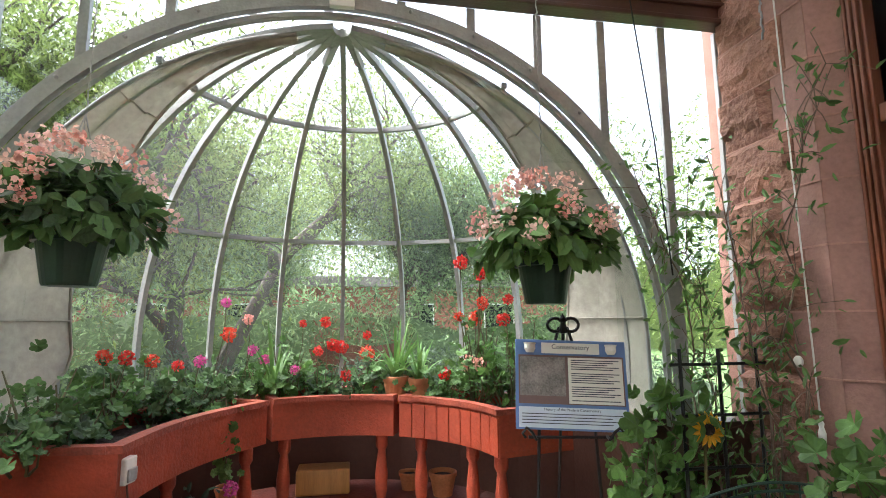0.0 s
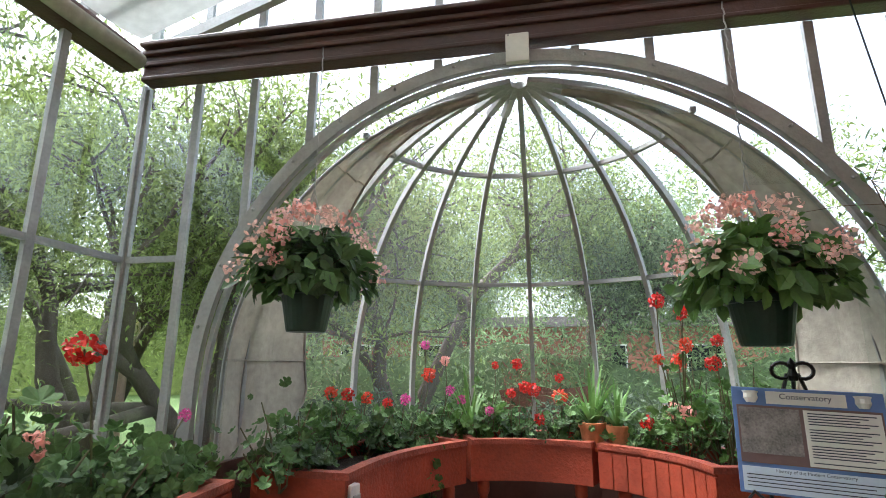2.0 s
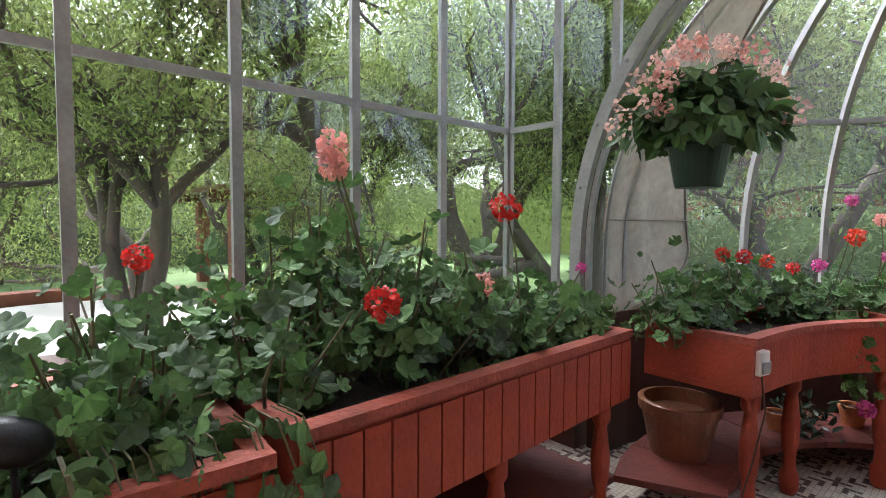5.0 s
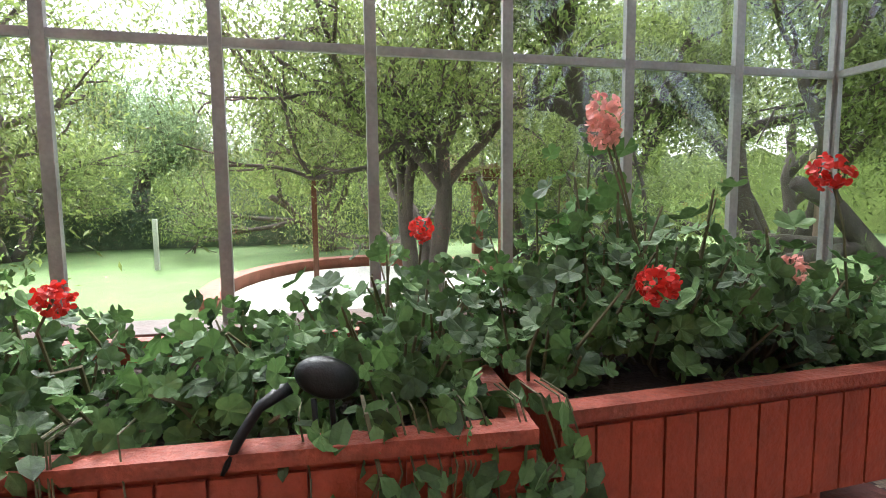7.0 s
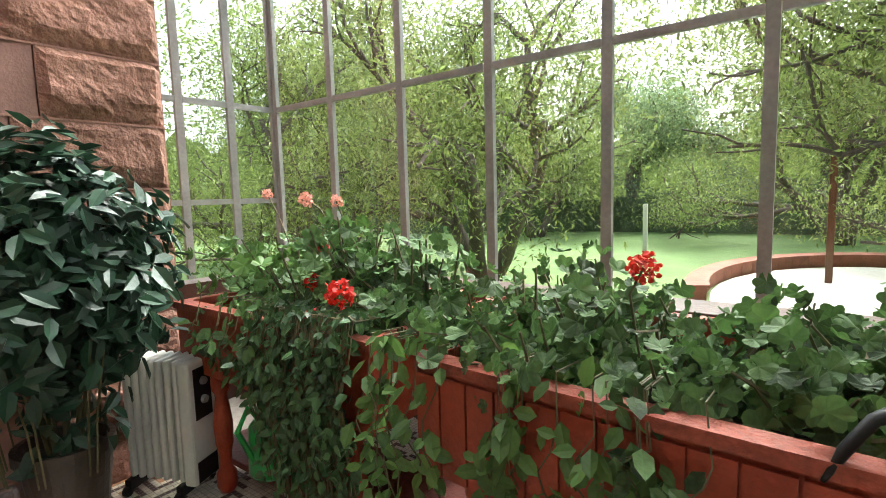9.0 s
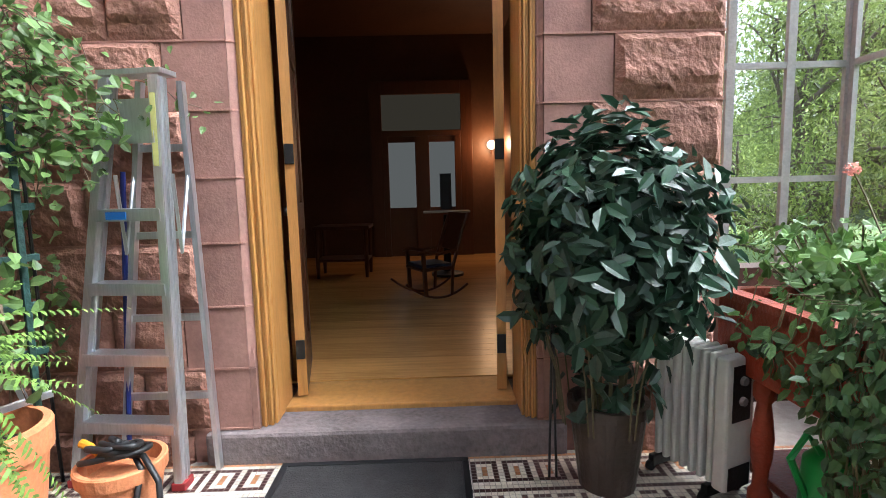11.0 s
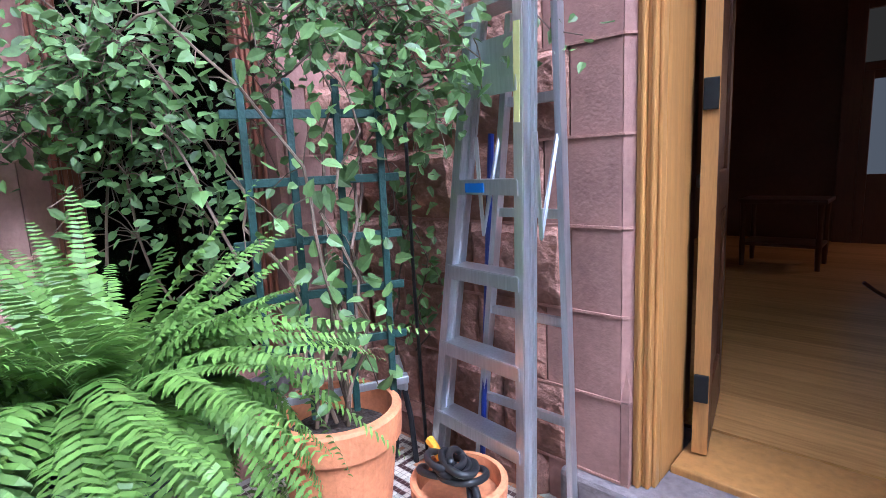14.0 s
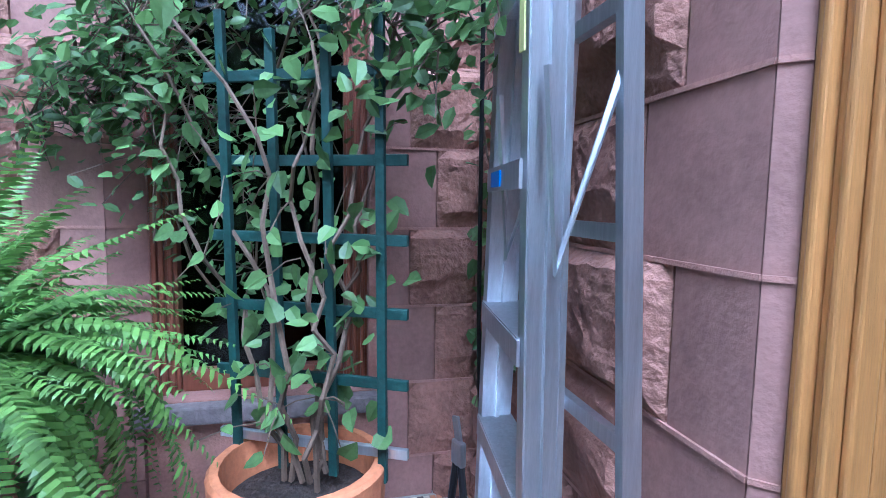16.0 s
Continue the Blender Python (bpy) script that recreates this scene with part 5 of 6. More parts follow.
# potted vine on a green trellis
big = pot("large_terracotta_pot", (3.80, -4.58, 0.0), 0.21, 0.49, M_TERRA, "large terracotta pot with a woody climbing vine")
tre = thing("trellis", "weathered dark green wooden ladder trellis", "trellis", (3.83, -4.60, 0.46), 65)
tre.matrix_world = pose(3.83, -4.60, 0.42, 0, 0, 64) @ pose(0, 0, 0, -2)
for x, top in ((-0.2, 1.15), (-0.07, 1.1), (0.07, 1.1), (0.2, 1.15)):
    part("upright", box((x - 0.011, -0.008, 0.02), (x + 0.011, 0.008, top), 0.002), M_TRELLIS, tre)
for z in (0.09, 0.265, 0.44, 0.615, 0.8, 1.0):
    part("crossbar", box((-0.26, -0.024, z - 0.013), (0.26, -0.009, z + 0.013), 0.002), M_ALU if z < 0.1 else M_TRELLIS, tre, "bare weathered bottom bar" if z < 0.1 else "")
def ln(*p):
    return [tuple(q) for q in p]
leaf_cloud("climbing_vine", "climbing vine with heart leaves over the green trellis", [
    ln((3.82, -4.58, 0.42), (3.86, -4.5, 0.8), (3.9, -4.4, 1.2), (3.95, -4.2, 1.55)),
    ln((3.80, -4.6, 0.42), (3.78, -4.68, 0.8), (3.76, -4.7, 1.2), (3.7, -4.82, 1.6)),
    ln((3.84, -4.6, 0.42), (3.84, -4.62, 1.0), (3.8, -4.6, 1.5), (3.7, -4.75, 1.8)),
    ln((3.82, -4.55, 0.42), (3.72, -4.55, 0.85), (3.75, -4.5, 1.3), (3.85, -4.2, 1.65)),
    ln((3.7, -4.75, 1.4), (3.6, -4.85, 1.5), (3.5, -4.9, 1.55)),
    ln((3.79, -4.62, 0.42), (3.88, -4.66, 0.7), (3.80, -4.74, 1.05), (3.86, -4.80, 1.45)),
    ln((3.83, -4.56, 0.42), (3.92, -4.44, 0.75), (3.88, -4.34, 1.1), (4.0, -4.2, 1.4)),
    ln((3.78, -4.60, 0.42), (3.70, -4.66, 0.75), (3.74, -4.56, 1.1), (3.66, -4.62, 1.45))], 300, (0.06, 0.06, 0.06), 0.056, M_LEAFV, 31, stem=0.0065)
leaf_cloud("climbing_vine", "mass of small-leaved vine across the window", [
    ln((4.30, -4.5, 0.6), (4.25, -4.4, 1.2), (4.1, -4.25, 1.5), (4.1, -4.1, 1.6)),
    ln((4.3, -4.3, 0.8), (4.2, -4.1, 1.4), (4.15, -4.1, 1.65), (4.2, -4.0, 1.4)),
    ln((4.25, -4.6, 1.2), (4.1, -4.6, 1.7), (4.0, -4.8, 1.9), (3.8, -4.95, 1.8)),
    ln((4.2, -4.2, 1.5), (4.1, -4.5, 1.85), (3.9, -4.75, 1.75), (3.65, -4.9, 1.65)),
    ln((4.3, -4.15, 1.0), (4.2, -4.15, 1.5), (4.2, -4.12, 2.0), (4.2, -4.1, 2.2))], 2500, (0.09, 0.085, 0.085), 0.044, M_LEAFV, 32, shape=(OVALW, OVAL_F), up=0.9)
leaf_cloud("climbing_vine", "spray of vine arching over the trellis and ladder", [
    ln((4.2, -4.0, 1.5), (4.0, -4.3, 1.72), (3.8, -4.65, 1.76), (3.6, -4.88, 1.68), (3.42, -4.92, 1.55)),
    ln((4.0, -4.5, 1.5), (3.8, -4.7, 1.62), (3.65, -4.82, 1.5), (3.55, -4.86, 1.38)),
    ln((4.15, -4.0, 1.55), (4.25, -3.9, 1.40), (4.32, -3.8, 1.33)),
    ln((4.1, -4.3, 1.9), (3.85, -4.6, 1.95), (3.6, -4.8, 1.85))], 820, (0.07, 0.08, 0.06), 0.052, M_LEAFV, 37, shape=(OVALW, OVAL_F), up=0.8)
leaf_cloud("climbing_vine", "sprig of vine leaves on the stone corner", [
    ln((4.2, -5.16, 0.3), (4.1, -5.17, 0.8), (4.15, -5.15, 1.3), (4.0, -5.12, 1.7), (3.5, -5.1, 1.75), (3.2, -5.12, 1.6)),
    ln((4.0, -5.14, 0.45), (3.92, -5.15, 0.8), (3.98, -5.14, 1.1), (3.88, -5.14, 1.45))], 170, (0.05, 0.025, 0.08), 0.052, M_LEAFV, 33)
leaf_cloud("nasturtium", "round-leaved bright green climber by the stone wall", [
    ln((4.2, -3.4, 0.0), (4.2, -3.55, 0.5), (4.25, -3.62, 0.98)),
    ln((4.05, -3.5, 0.0), (4.1, -3.6, 0.4), (4.15, -3.68, 0.85)),
    ln((4.1, -3.3, 0.0), (4.15, -3.4, 0.3), (4.2, -3.5, 0.8))], 260, (0.09, 0.12, 0.08), 0.075, M_LEAFY, 34, shape=(ROUND, ROUND_F))

# pot with a coiled hose
hp = pot("terracotta_pot", (3.47, -4.80, 0.0), 0.155, 0.26, M_TERRA, "terracotta pot holding a coiled black hose", False)
hose = thing("garden_hose", "coiled black garden hose with a brass nozzle", "hose", (3.47, -4.80, 0.0))
hb = bmesh.new()
pts = []
for i in range(120):
    a = i * 0.28
    pts.append((0.085 * math.cos(a) + 0.04 * math.cos(a * 0.31), 0.085 * math.sin(a * 0.97) + 0.02, 0.22 + 0.09 * abs(math.sin(a * 0.5 + 0.4)) + 0.0005 * i))
part("coil", tube(pts, 0.0115, 7), M_RUBBER, hose, smooth=True)
part("hanging_loop", tube([(-0.05, 0.02, 0.28), (-0.12, 0.06, 0.30), (-0.19, 0.10, 0.22), (-0.2, 0.12, 0.12), (-0.14, 0.13, 0.06), (-0.1, 0.11, 0.12), (-0.12, 0.08, 0.26), (-0.04, 0.0, 0.3)], 0.0115, 7), M_RUBBER, hose, smooth=True)
part("nozzle", tube([(0.10, -0.02, 0.27), (0.14, -0.04, 0.29), (0.18, -0.05, 0.30)], [0.012, 0.015, 0.017], 8), M_YELL, hose, "yellow brass nozzle")

# folded aluminium stepladder
lad = thing("stepladder", "folded aluminium stepladder leaning by the stone corner", "ladder", (0, 0, 0))
FLt, FRt, FLb, FRb = (3.501, -5.009, 1.70), (3.30, -4.977, 1.70), (3.84, -5.08, 0.0), (3.37, -5.03, 0.0)


def mixp(a, b, u):
    return tuple(p * (1 - u) + q * u for p, q in zip(a, b))


for b_, t_ in ((FLb, FLt), (FRb, FRt)):
    part("front_rail", beam(b_, t_, 0.028, 0.075, up=(0, 1, 0)), M_ALU, lad)
    part("rail_flange", beam(mixp(b_, t_, 0.0), mixp(b_, t_, 1.0), 0.045, 0.008, up=(0, 1, 0)), M_ALU, lad)
    for dy in (-0.03, 0.0, 0.03):
        for dx in (-0.0155, 0.0155):
            part("rail_ridge", beam(Vector(b_) + Vector((dx, dy, 0.03)), Vector(t_) + Vector((dx, dy, 0)), 0.005, 0.011, up=(0, 1, 0)), M_ALU, lad)
    part("foot", box((b_[0] - 0.03, b_[1] - 0.04, 0.0), (b_[0] + 0.03, b_[1] + 0.04, 0.035), 0.004), mat("red_rubber_foot", (0.25, 0.02, 0.02), 0.6), lad, "red rubber foot")
for k in range(1, 6):
    u = 0.298 * k / 1.70
    a, b = Vector(mixp(FLb, FLt, u)), Vector(mixp(FRb, FRt, u))
    part("step", beam(a, b, 0.085, 0.012), M_ALU, lad)
    part("step_front", beam(a + Vector((0.0, 0.042, -0.02)), b + Vector((0, 0.042, -0.02)), 0.006, 0.045), M_ALU, lad)
    if k == 4:
        part("maker_badge", beam(a * 0.8 + b * 0.2 + Vector((0, 0.047, -0.02)), a * 0.5 + b * 0.5 + Vector((0, 0.047, -0.02)), 0.003, 0.03), mat("blue_badge", (0.02, 0.12, 0.4), 0.4), lad, "blue and white oval badge")
part("top_cap", beam(Vector(FLt) + Vector((0.03, -0.03, 0.02)), Vector(FRt) + Vector((-0.03, -0.03, 0.02)), 0.10, 0.02), M_ALU, lad)
part("shelf_plate", beam(mixp(FLb, FLt, 0.915), mixp(FRb, FRt, 0.915), 0.01, 0.13), M_ALU, lad)
part("warning_label", beam(Vector(mixp(FRb, FRt, 0.80)) + Vector((0, 0.043, 0)), Vector(mixp(FRb, FRt, 0.96)) + Vector((0, 0.043, 0)), 0.02, 0.003, up=(0, 1, 0)), mat("yellow_label", (0.55, 0.55, 0.2), 0.5), lad, "yellow printed label")
for x0, x1 in ((3.70, 3.42), (3.27, 3.26)):
    part("rear_rail", beam((x0, -5.17, 0.0), (x1, -5.08, 1.70), 0.022, 0.035, up=(0, 1, 0)), M_ALU, lad)
for k in range(1, 5):
    z = 0.36 * k
    part("rear_bar", beam((3.70 - 0.15 * z, -5.17 + 0.048 * z, z), (3.27 - 0.005 * z, -5.17 + 0.048 * z, z), 0.02, 0.03), M_ALU, lad)
for s, x in ((1, 3.28), (1, 3.50)):
    part("spreader", tube([(x - 0.01, -4.97, 1.33), (x - 0.012, -4.99, 1.02), (x - 0.012, -5.09, 1.33)], 0.008, 5), M_ALU, lad)
pole = part("garden_pole", tube([(3.93, -5.10, 0.0), (3.92, -5.07, 0.8), (3.91, -5.06, 1.75)], 0.007, 6), M_BLACK)
tagged(pole, "thin black garden stake by the stone corner", "stake")
blue = part("broom_handle", tube([(3.66, -5.14, 0.0), (3.56, -5.14, 1.35)], 0.011, 8), mat("blue_handle", (0.015, 0.03, 0.22), 0.4))
tagged(blue, "blue broom handle behind the stepladder", "broom")

# bushy evergreen in a dark pot, right of the door
tp = thing("potted_shrub", "round glossy dark green shrub in a brown pot", "shrub", (1.56, -4.95, 0))
part("pot", lathe([(0, 0), (0.115, 0), (0.155, 0.33), (0.165, 0.33), (0.165, 0.37), (0.145, 0.37), (0.13, 0.33), (0, 0.32)], 26), mat("dark_brown_glaze", (0.045, 0.028, 0.02), 0.35, 0, 0.4, 8, 0.2, 40), tp, "dark brown glazed pot")
rs = np.random.RandomState(12)
for k in range(9):
    a = k * 0.7
    part("stem", tube([(0.05 * math.cos(a), 0.05 * math.sin(a), 0.32), (0.1 * math.cos(a), 0.1 * math.sin(a), 0.7), (0.2 * math.cos(a), 0.2 * math.sin(a), 1.2)], 0.008, 5), M_STEM, tp)
for k in range(14):
    a = rs.uniform(0, 6.28)
    part("stem", tube([(0.3 * math.cos(a), 0.3 * math.sin(a), 0.75), (0.22 * math.cos(a), 0.22 * math.sin(a), 0.5), (0.19 * math.cos(a), 0.19 * math.sin(a), 0.28)], 0.004, 4), M_STEM, tp)
for zc, rx, rz_, n, sd2 in ((1.13, 0.36, 0.38, 1500, 1), (0.92, 0.39, 0.34, 1150, 2), (0.5, 0.2, 0.28, 100, 3)):
    d = rs.normal(size=(n, 3))
    d /= np.linalg.norm(d, axis=1, keepdims=True)
    lump = 1 + 0.13 * np.sin(d[:, 0] * 6 + 1) * np.sin(d[:, 1] * 5) + 0.1 * np.sin(d[:, 2] * 7)
    p = d * (rx, rx, rz_) * (rs.uniform(0.7, 1.04, n) * lump)[:, None] + (0, 0, zc)
    scatter("leaves", OVALM, OVAL_F, p, d + rs.normal(size=(n, 3)) * 0.42 + (0, 0, 0.45), rs.uniform(0.07, 0.12, n), M_LEAFG, tp, tips=rs.normal(size=(n, 3)) * 0.9 + d * 0.4 - (0, 0, 0.2), seed=sd2)
for k in range(2):
    part("stake", tube([(0.22 + 0.03 * k, 0.03, 0.05), (0.23, 0.0, 0.75)], 0.006, 5), M_BLACK, tp)

# loppers standing in the corner by the ladder
lo = thing("loppers", "black-handled garden loppers standing by the stone corner", "loppers", (4.0, -5.04, 0.0), 20)
for s_ in (-1, 1):
    part("handle", tube([(s_ * 0.05, 0, 0.0), (s_ * 0.035, 0, 0.2), (s_ * 0.012, 0, 0.33)], 0.012, 8), M_RUBBER, lo, "black rubber handle")
part("pivot", box((-0.028, -0.012, 0.32), (0.028, 0.012, 0.40), 0.008), M_ALU, lo, "bare metal pivot")
part("blade", beam((0, 0, 0.40), (0.02, 0, 0.47), 0.008, 0.03, up=(1, 0, 0)), M_ALU, lo)

# oil-filled heater
he = thing("oil_heater", "white oil-filled radiator heater with a dark control panel", "heater", (1.2, -4.97, 0), -66)
for k in range(7):
    x = -0.14 + 0.042 * k
    bm = box((x - 0.012, -0.075, 0.07), (x + 0.012, 0.075, 0.60), 0.011)
    part("fin", bm, M_WHITE, he)
part("control_box", box((-0.215, -0.08, 0.06), (-0.158, 0.08, 0.59), 0.012), M_WHITE, he)
part("control_panel", box((-0.2185, -0.05, 0.34), (-0.2155, 0.05, 0.56), 0.0), M_BLACK, he, "black control panel with knobs")
part("lower_panel", box((-0.2185, -0.06, 0.07), (-0.2155, 0.06, 0.16), 0.0), M_BLACK, he)
for z in (0.42, 0.5):
    o = part("knob", lathe([(0, 0), (0.018, 0), (0.016, 0.014), (0, 0.015)], 12), M_GREY, he)
    o.matrix_local = pose(-0.219, 0, z, 0, -90)
for x in (-0.16, 0.1):
    part("foot", box((x, -0.1, 0.02), (x + 0.03, 0.1, 0.07), 0.006), M_BLACK, he)
    for y in (-0.1, 0.1):
        o = part("wheel", lathe([(0, -0.01), (0.022, -0.01), (0.022, 0.01), (0, 0.01)], 12), M_BLACK, he)
        o.matrix_local = pose(x + 0.015, y, 0.022, 0, 90)
wc = thing("watering_can", "green plastic watering can under the planter", "watering can", (1.0, -4.45, 0.15))
part("body", lathe([(0, 0), (0.09, 0), (0.1, 0.02), (0.09, 0.2), (0.05, 0.24), (0, 0.24)], 18), mat("bright_green_plastic", (0.02, 0.28, 0.05), 0.35, 0, 0.1, 6), wc, smooth=True)
part("handle", tube([(0.05, 0, 0.23), (0.1, 0, 0.3), (0.15, 0, 0.22), (0.09, 0, 0.08)], 0.012, 6), bpy.data.materials["bright_green_plastic"], wc)

# climbers, sunflower and wire by the north-east pier
leaf_cloud("climbing_vine", "thin leggy climber against the brownstone pier", [
    ln((4.15, -0.45, 0.0), (4.2, -0.4, 0.7), (4.2, -0.3, 1.4), (4.1, -0.25, 2.1)),
    ln((4.25, -0.55, 0.0), (4.28, -0.5, 0.8), (4.3, -0.45, 1.5), (4.3, -0.6, 2.0), (4.3, -0.75, 2.35)),
    ln((4.1, -0.3, 0.0), (4.0, -0.2, 0.8), (3.95, -0.15, 1.5), (3.75, -0.15, 2.05)),
    ln((4.3, -0.35, 0.0), (4.33, -0.3, 1.0), (4.33, -0.25, 1.8)),
    ln((4.05, -0.2, 0.0), (4.1, -0.2, 0.6), (4.15, -0.1, 1.2), (4.05, -0.12, 1.75))], 1250, (0.08, 0.08, 0.11), 0.062, M_LEAFY, 35, shape=(OVAL, OVAL_F), stem=0.005)
leaf_cloud("shrub", "dark leafy undergrowth at the foot of the pier", [
    ln((4.0, -0.3, 0.0), (3.9, -0.25, 0.4), (3.85, -0.2, 0.8)),
    ln((4.2, -0.7, 0.0), (4.2, -0.75, 0.35), (4.15, -0.8, 0.75)),
    ln((3.8, -0.1, 0.0), (3.75, -0.1, 0.5), (3.8, -0.1, 0.9))], 240, (0.10, 0.10, 0.12), 0.11, M_LEAFY, 36, shape=(ROUND, ROUND_F))
sf = thing("sunflower", "small yellow sunflower with broad leaves", "flower", (3.9, -0.35, 0))
part("stem", tube([(0.02, 0, 0.0), (0, 0.02, 0.4), (0, 0, 0.79)], 0.007, 6), M_STEM, sf)
ang = [i * 0.42 for i in range(15)]
scatter("petals", OVAL, OVAL_F, [(0.02 * math.cos(a), -0.03, 0.81 + 0.02 * math.sin(a)) for a in ang], [(0, -1, 0.1)] * 15, [0.06] * 15, M_YELL, sf, tips=[(math.cos(a), 0, math.sin(a)) for a in ang])
o = part("disc", lathe([(0, 0), (0.026, 0), (0.022, 0.012), (0, 0.016)], 14), M_SOIL, sf)
o.matrix_local = pose(0, -0.03, 0.81, 90)
wt = thing("wire_trellis", "dark metal grid trellis behind the climbers", "trellis", (0, 0, 0))
for x in (3.85, 4.05, 4.25):
    part("upright", tube([(x, -0.28, 0), (x, -0.28, 1.15)], 0.009, 5), M_BLACK, wt)
for z in (0.4, 0.62, 0.85, 1.08):
    part("crossbar", tube([(3.8, -0.28, z), (4.3, -0.28, z)], 0.008, 5), M_BLACK, wt)
pod = thing("seed_pod", "pale papery seed pod on a bent dry stalk", "seed pod", (4.3, -0.467, 1.1))
pb_ = bmesh.new()
bmesh.ops.create_uvsphere(pb_, u_segments=12, v_segments=8, radius=0.024, matrix=Matrix.Diagonal((0.85, 0.85, 1.1, 1)))
part("husk", pb_, M_PAPER, pod, smooth=True)
part("stalk", tube([(0, 0, 0.024), (-0.01, 0.04, 0.09), (-0.02, 0.10, 0.10), (-0.03, 0.16, 0.05)], 0.003, 5), M_TWIG, pod)
wb = thing("wire_border", "low dark green wire border with an arched rail", "wire border", (0, 0, 0))
for i in range(9):
    u = i / 8
    x_, z_ = 3.62 + 0.54 * u, 0.64 + 0.045 * math.sin(math.pi * u)
    part("upright", tube([(x_, -0.7, 0.0), (x_, -0.7, z_)], 0.004, 5), M_GREENP, wb)
for dz in (0.0, -0.03):
    part("rail", tube([(3.60 + 0.58 * i / 12, -0.7, 0.64 + dz + 0.045 * math.sin(math.pi * i / 12)) for i in range(13)], 0.006, 6), M_GREENP, wb)
tas = part("cord_tassel", lathe([(0.004, 0.06), (0.012, 0.04), (0.009, 0.025), (0.016, 0.0), (0.013, -0.04), (0, -0.045)], 10, at=(4.35, -0.50, 0.80)), M_WHITE, smooth=True)
tagged(tas, "knotted end of the white pull cord", "tassel")
cd = part("cord", tube([(4.34, -0.48, 3.6), (4.345, -0.49, 2.0), (4.35, -0.50, 0.84)], 0.004, 5), M_WHITE)
tagged(cd, "long white pull cord hanging by the pier", "cord")
cd2 = part("wire", tube([(3.78, -0.16, 3.0), (3.86, -0.18, 2.2), (3.9, -0.2, 1.5)], 0.004, 5), M_BLACK)
tagged(cd2, "thin dark wire hanging from the beam", "wire")
for x, y, z1, z0 in ((4.25, -0.5, 4.0, 2.6),):
    ch = bmesh.new()
    for k in range(int((z1 - z0) / 0.035)):
        tube([(x + 0.006 * (k % 2), y + 0.006 * ((k + 1) % 2), z0 + k * 0.035), (x, y, z0 + k * 0.035 + 0.036)], 0.005, 4, ch)
    tagged(part("chain", ch, M_GREY), "steel chain hanging from the roof", "chain")


# ---------- garden ----------
GZ = -0.3
ground.location.z = GZ


def tree(name, at, height, seed, stems=3, spread=2.2, leaves=9000, size=0.10, material=None, label="broad leafy garden tree with grey limbs", low=0.35, lean=0.4):
    rs = np.random.RandomState(seed)
    t = thing(name, label, "tree", at, group="garden trees")
    tr_ = bmesh.new()
    ends = []

    def grow(p, d, L_, r, depth):
        pts, rad = [p], [r]
        for i in range(4):
            d = d + rs.normal(size=3) * 0.16 + (0, 0, 0.03)
            d = d / np.linalg.norm(d)
            p = p + d * L_ / 4
            pts.append(p)
            rad.append(r * (1 - 0.11 * (i + 1)))
            if depth >= 2:
                ends.append(p)
        tube(pts, rad, 7 if depth < 2 else 5, tr_)
        if depth < 4:
            for k in range(3 if depth < 2 else 2 + rs.randint(2)):
                q = pts[2 + rs.randint(3)]
                nd = d + rs.normal(size=3) * (0.62, 0.62, 0.38)
                grow(q, nd / np.linalg.norm(nd), L_ * rs.uniform(0.55, 0.8), r * 0.56, depth + 1)
    for k in range(stems):
        a = 6.283 * k / stems + rs.uniform(-0.4, 0.4)
        d = np.array((lean * math.cos(a), lean * math.sin(a), 1.0)) if stems > 1 else np.array((0.05, 0.05, 1.0))
        grow(np.array((0.12 * math.cos(a), 0.12 * math.sin(a), -0.1)), d / np.linalg.norm(d), height * low, 0.035 * height * (0.55 if stems > 1 else 0.75), 0)
    part("trunk", tr_, M_BARK, t, smooth=True)
    E_ = np.array(ends)
    clumps = E_[rs.permutation(len(E_))[:int(len(E_) * 0.65)]]
    P = clumps[rs.randint(len(clumps), size=leaves)] + rs.normal(size=(leaves, 3)) * (0.28, 0.28, 0.24) * (height / 6)
    P = P[P[:, 2] > 0.5]
    n = len(P)
    cr = scatter("crown", SLIP, SLIP_F, P, rs.normal(size=(n, 3)) + (0, 0, 0.7), rs.uniform(0.6, 1.4, n) * size, material or M_TREE, t, tips=rs.normal(size=(n, 3)) * 0.7 - (0, 0, 0.8), seed=seed)
    cr["kind"] = "stuff"
    return t


ta = tree("tree", (-6.0, -0.9, GZ), 8.5, 3, 4, leaves=62000, size=0.085, low=0.30)
tb_ = tree("tree", (-5.4, -7.6, GZ), 8.5, 4, 3, leaves=62000, size=0.085, low=0.30)
tc_ = tree("tree", (-4.5, 4.5, GZ), 11.0, 5, 2, leaves=70000, size=0.095, material=M_TREE, low=0.27, lean=0.25)
td = tree("tree", (3.0, 11.0, GZ), 11.0, 6, 1, leaves=60000, size=0.115, material=M_TREED, low=0.27)
for src, x, y, rz in ((tb_, -10.5, 2.6, 150), (ta, -5.2, -12.5, 200), (tc_, -9.0, 9.0, 80), (tc_, -0.5, 8.0, 200), (td, -4.5, 12.5, 120), (tc_, -5.0, 1.9, 140), (ta, -14.5, -2.5, 100), (tb_, -14.0, -11.0, 250), (td, 0.5, 16.0, 200), (td, -14.0, 7.0, 310), (ta, -8.0, -13.5, 140), (ta, -2.2, 4.4, 60), (td, -19.0, -3.5, 77), (td, -18.0, -9.5, 160)):
    copy_thing(src, pose(x, y, GZ, 0, 0, rz))


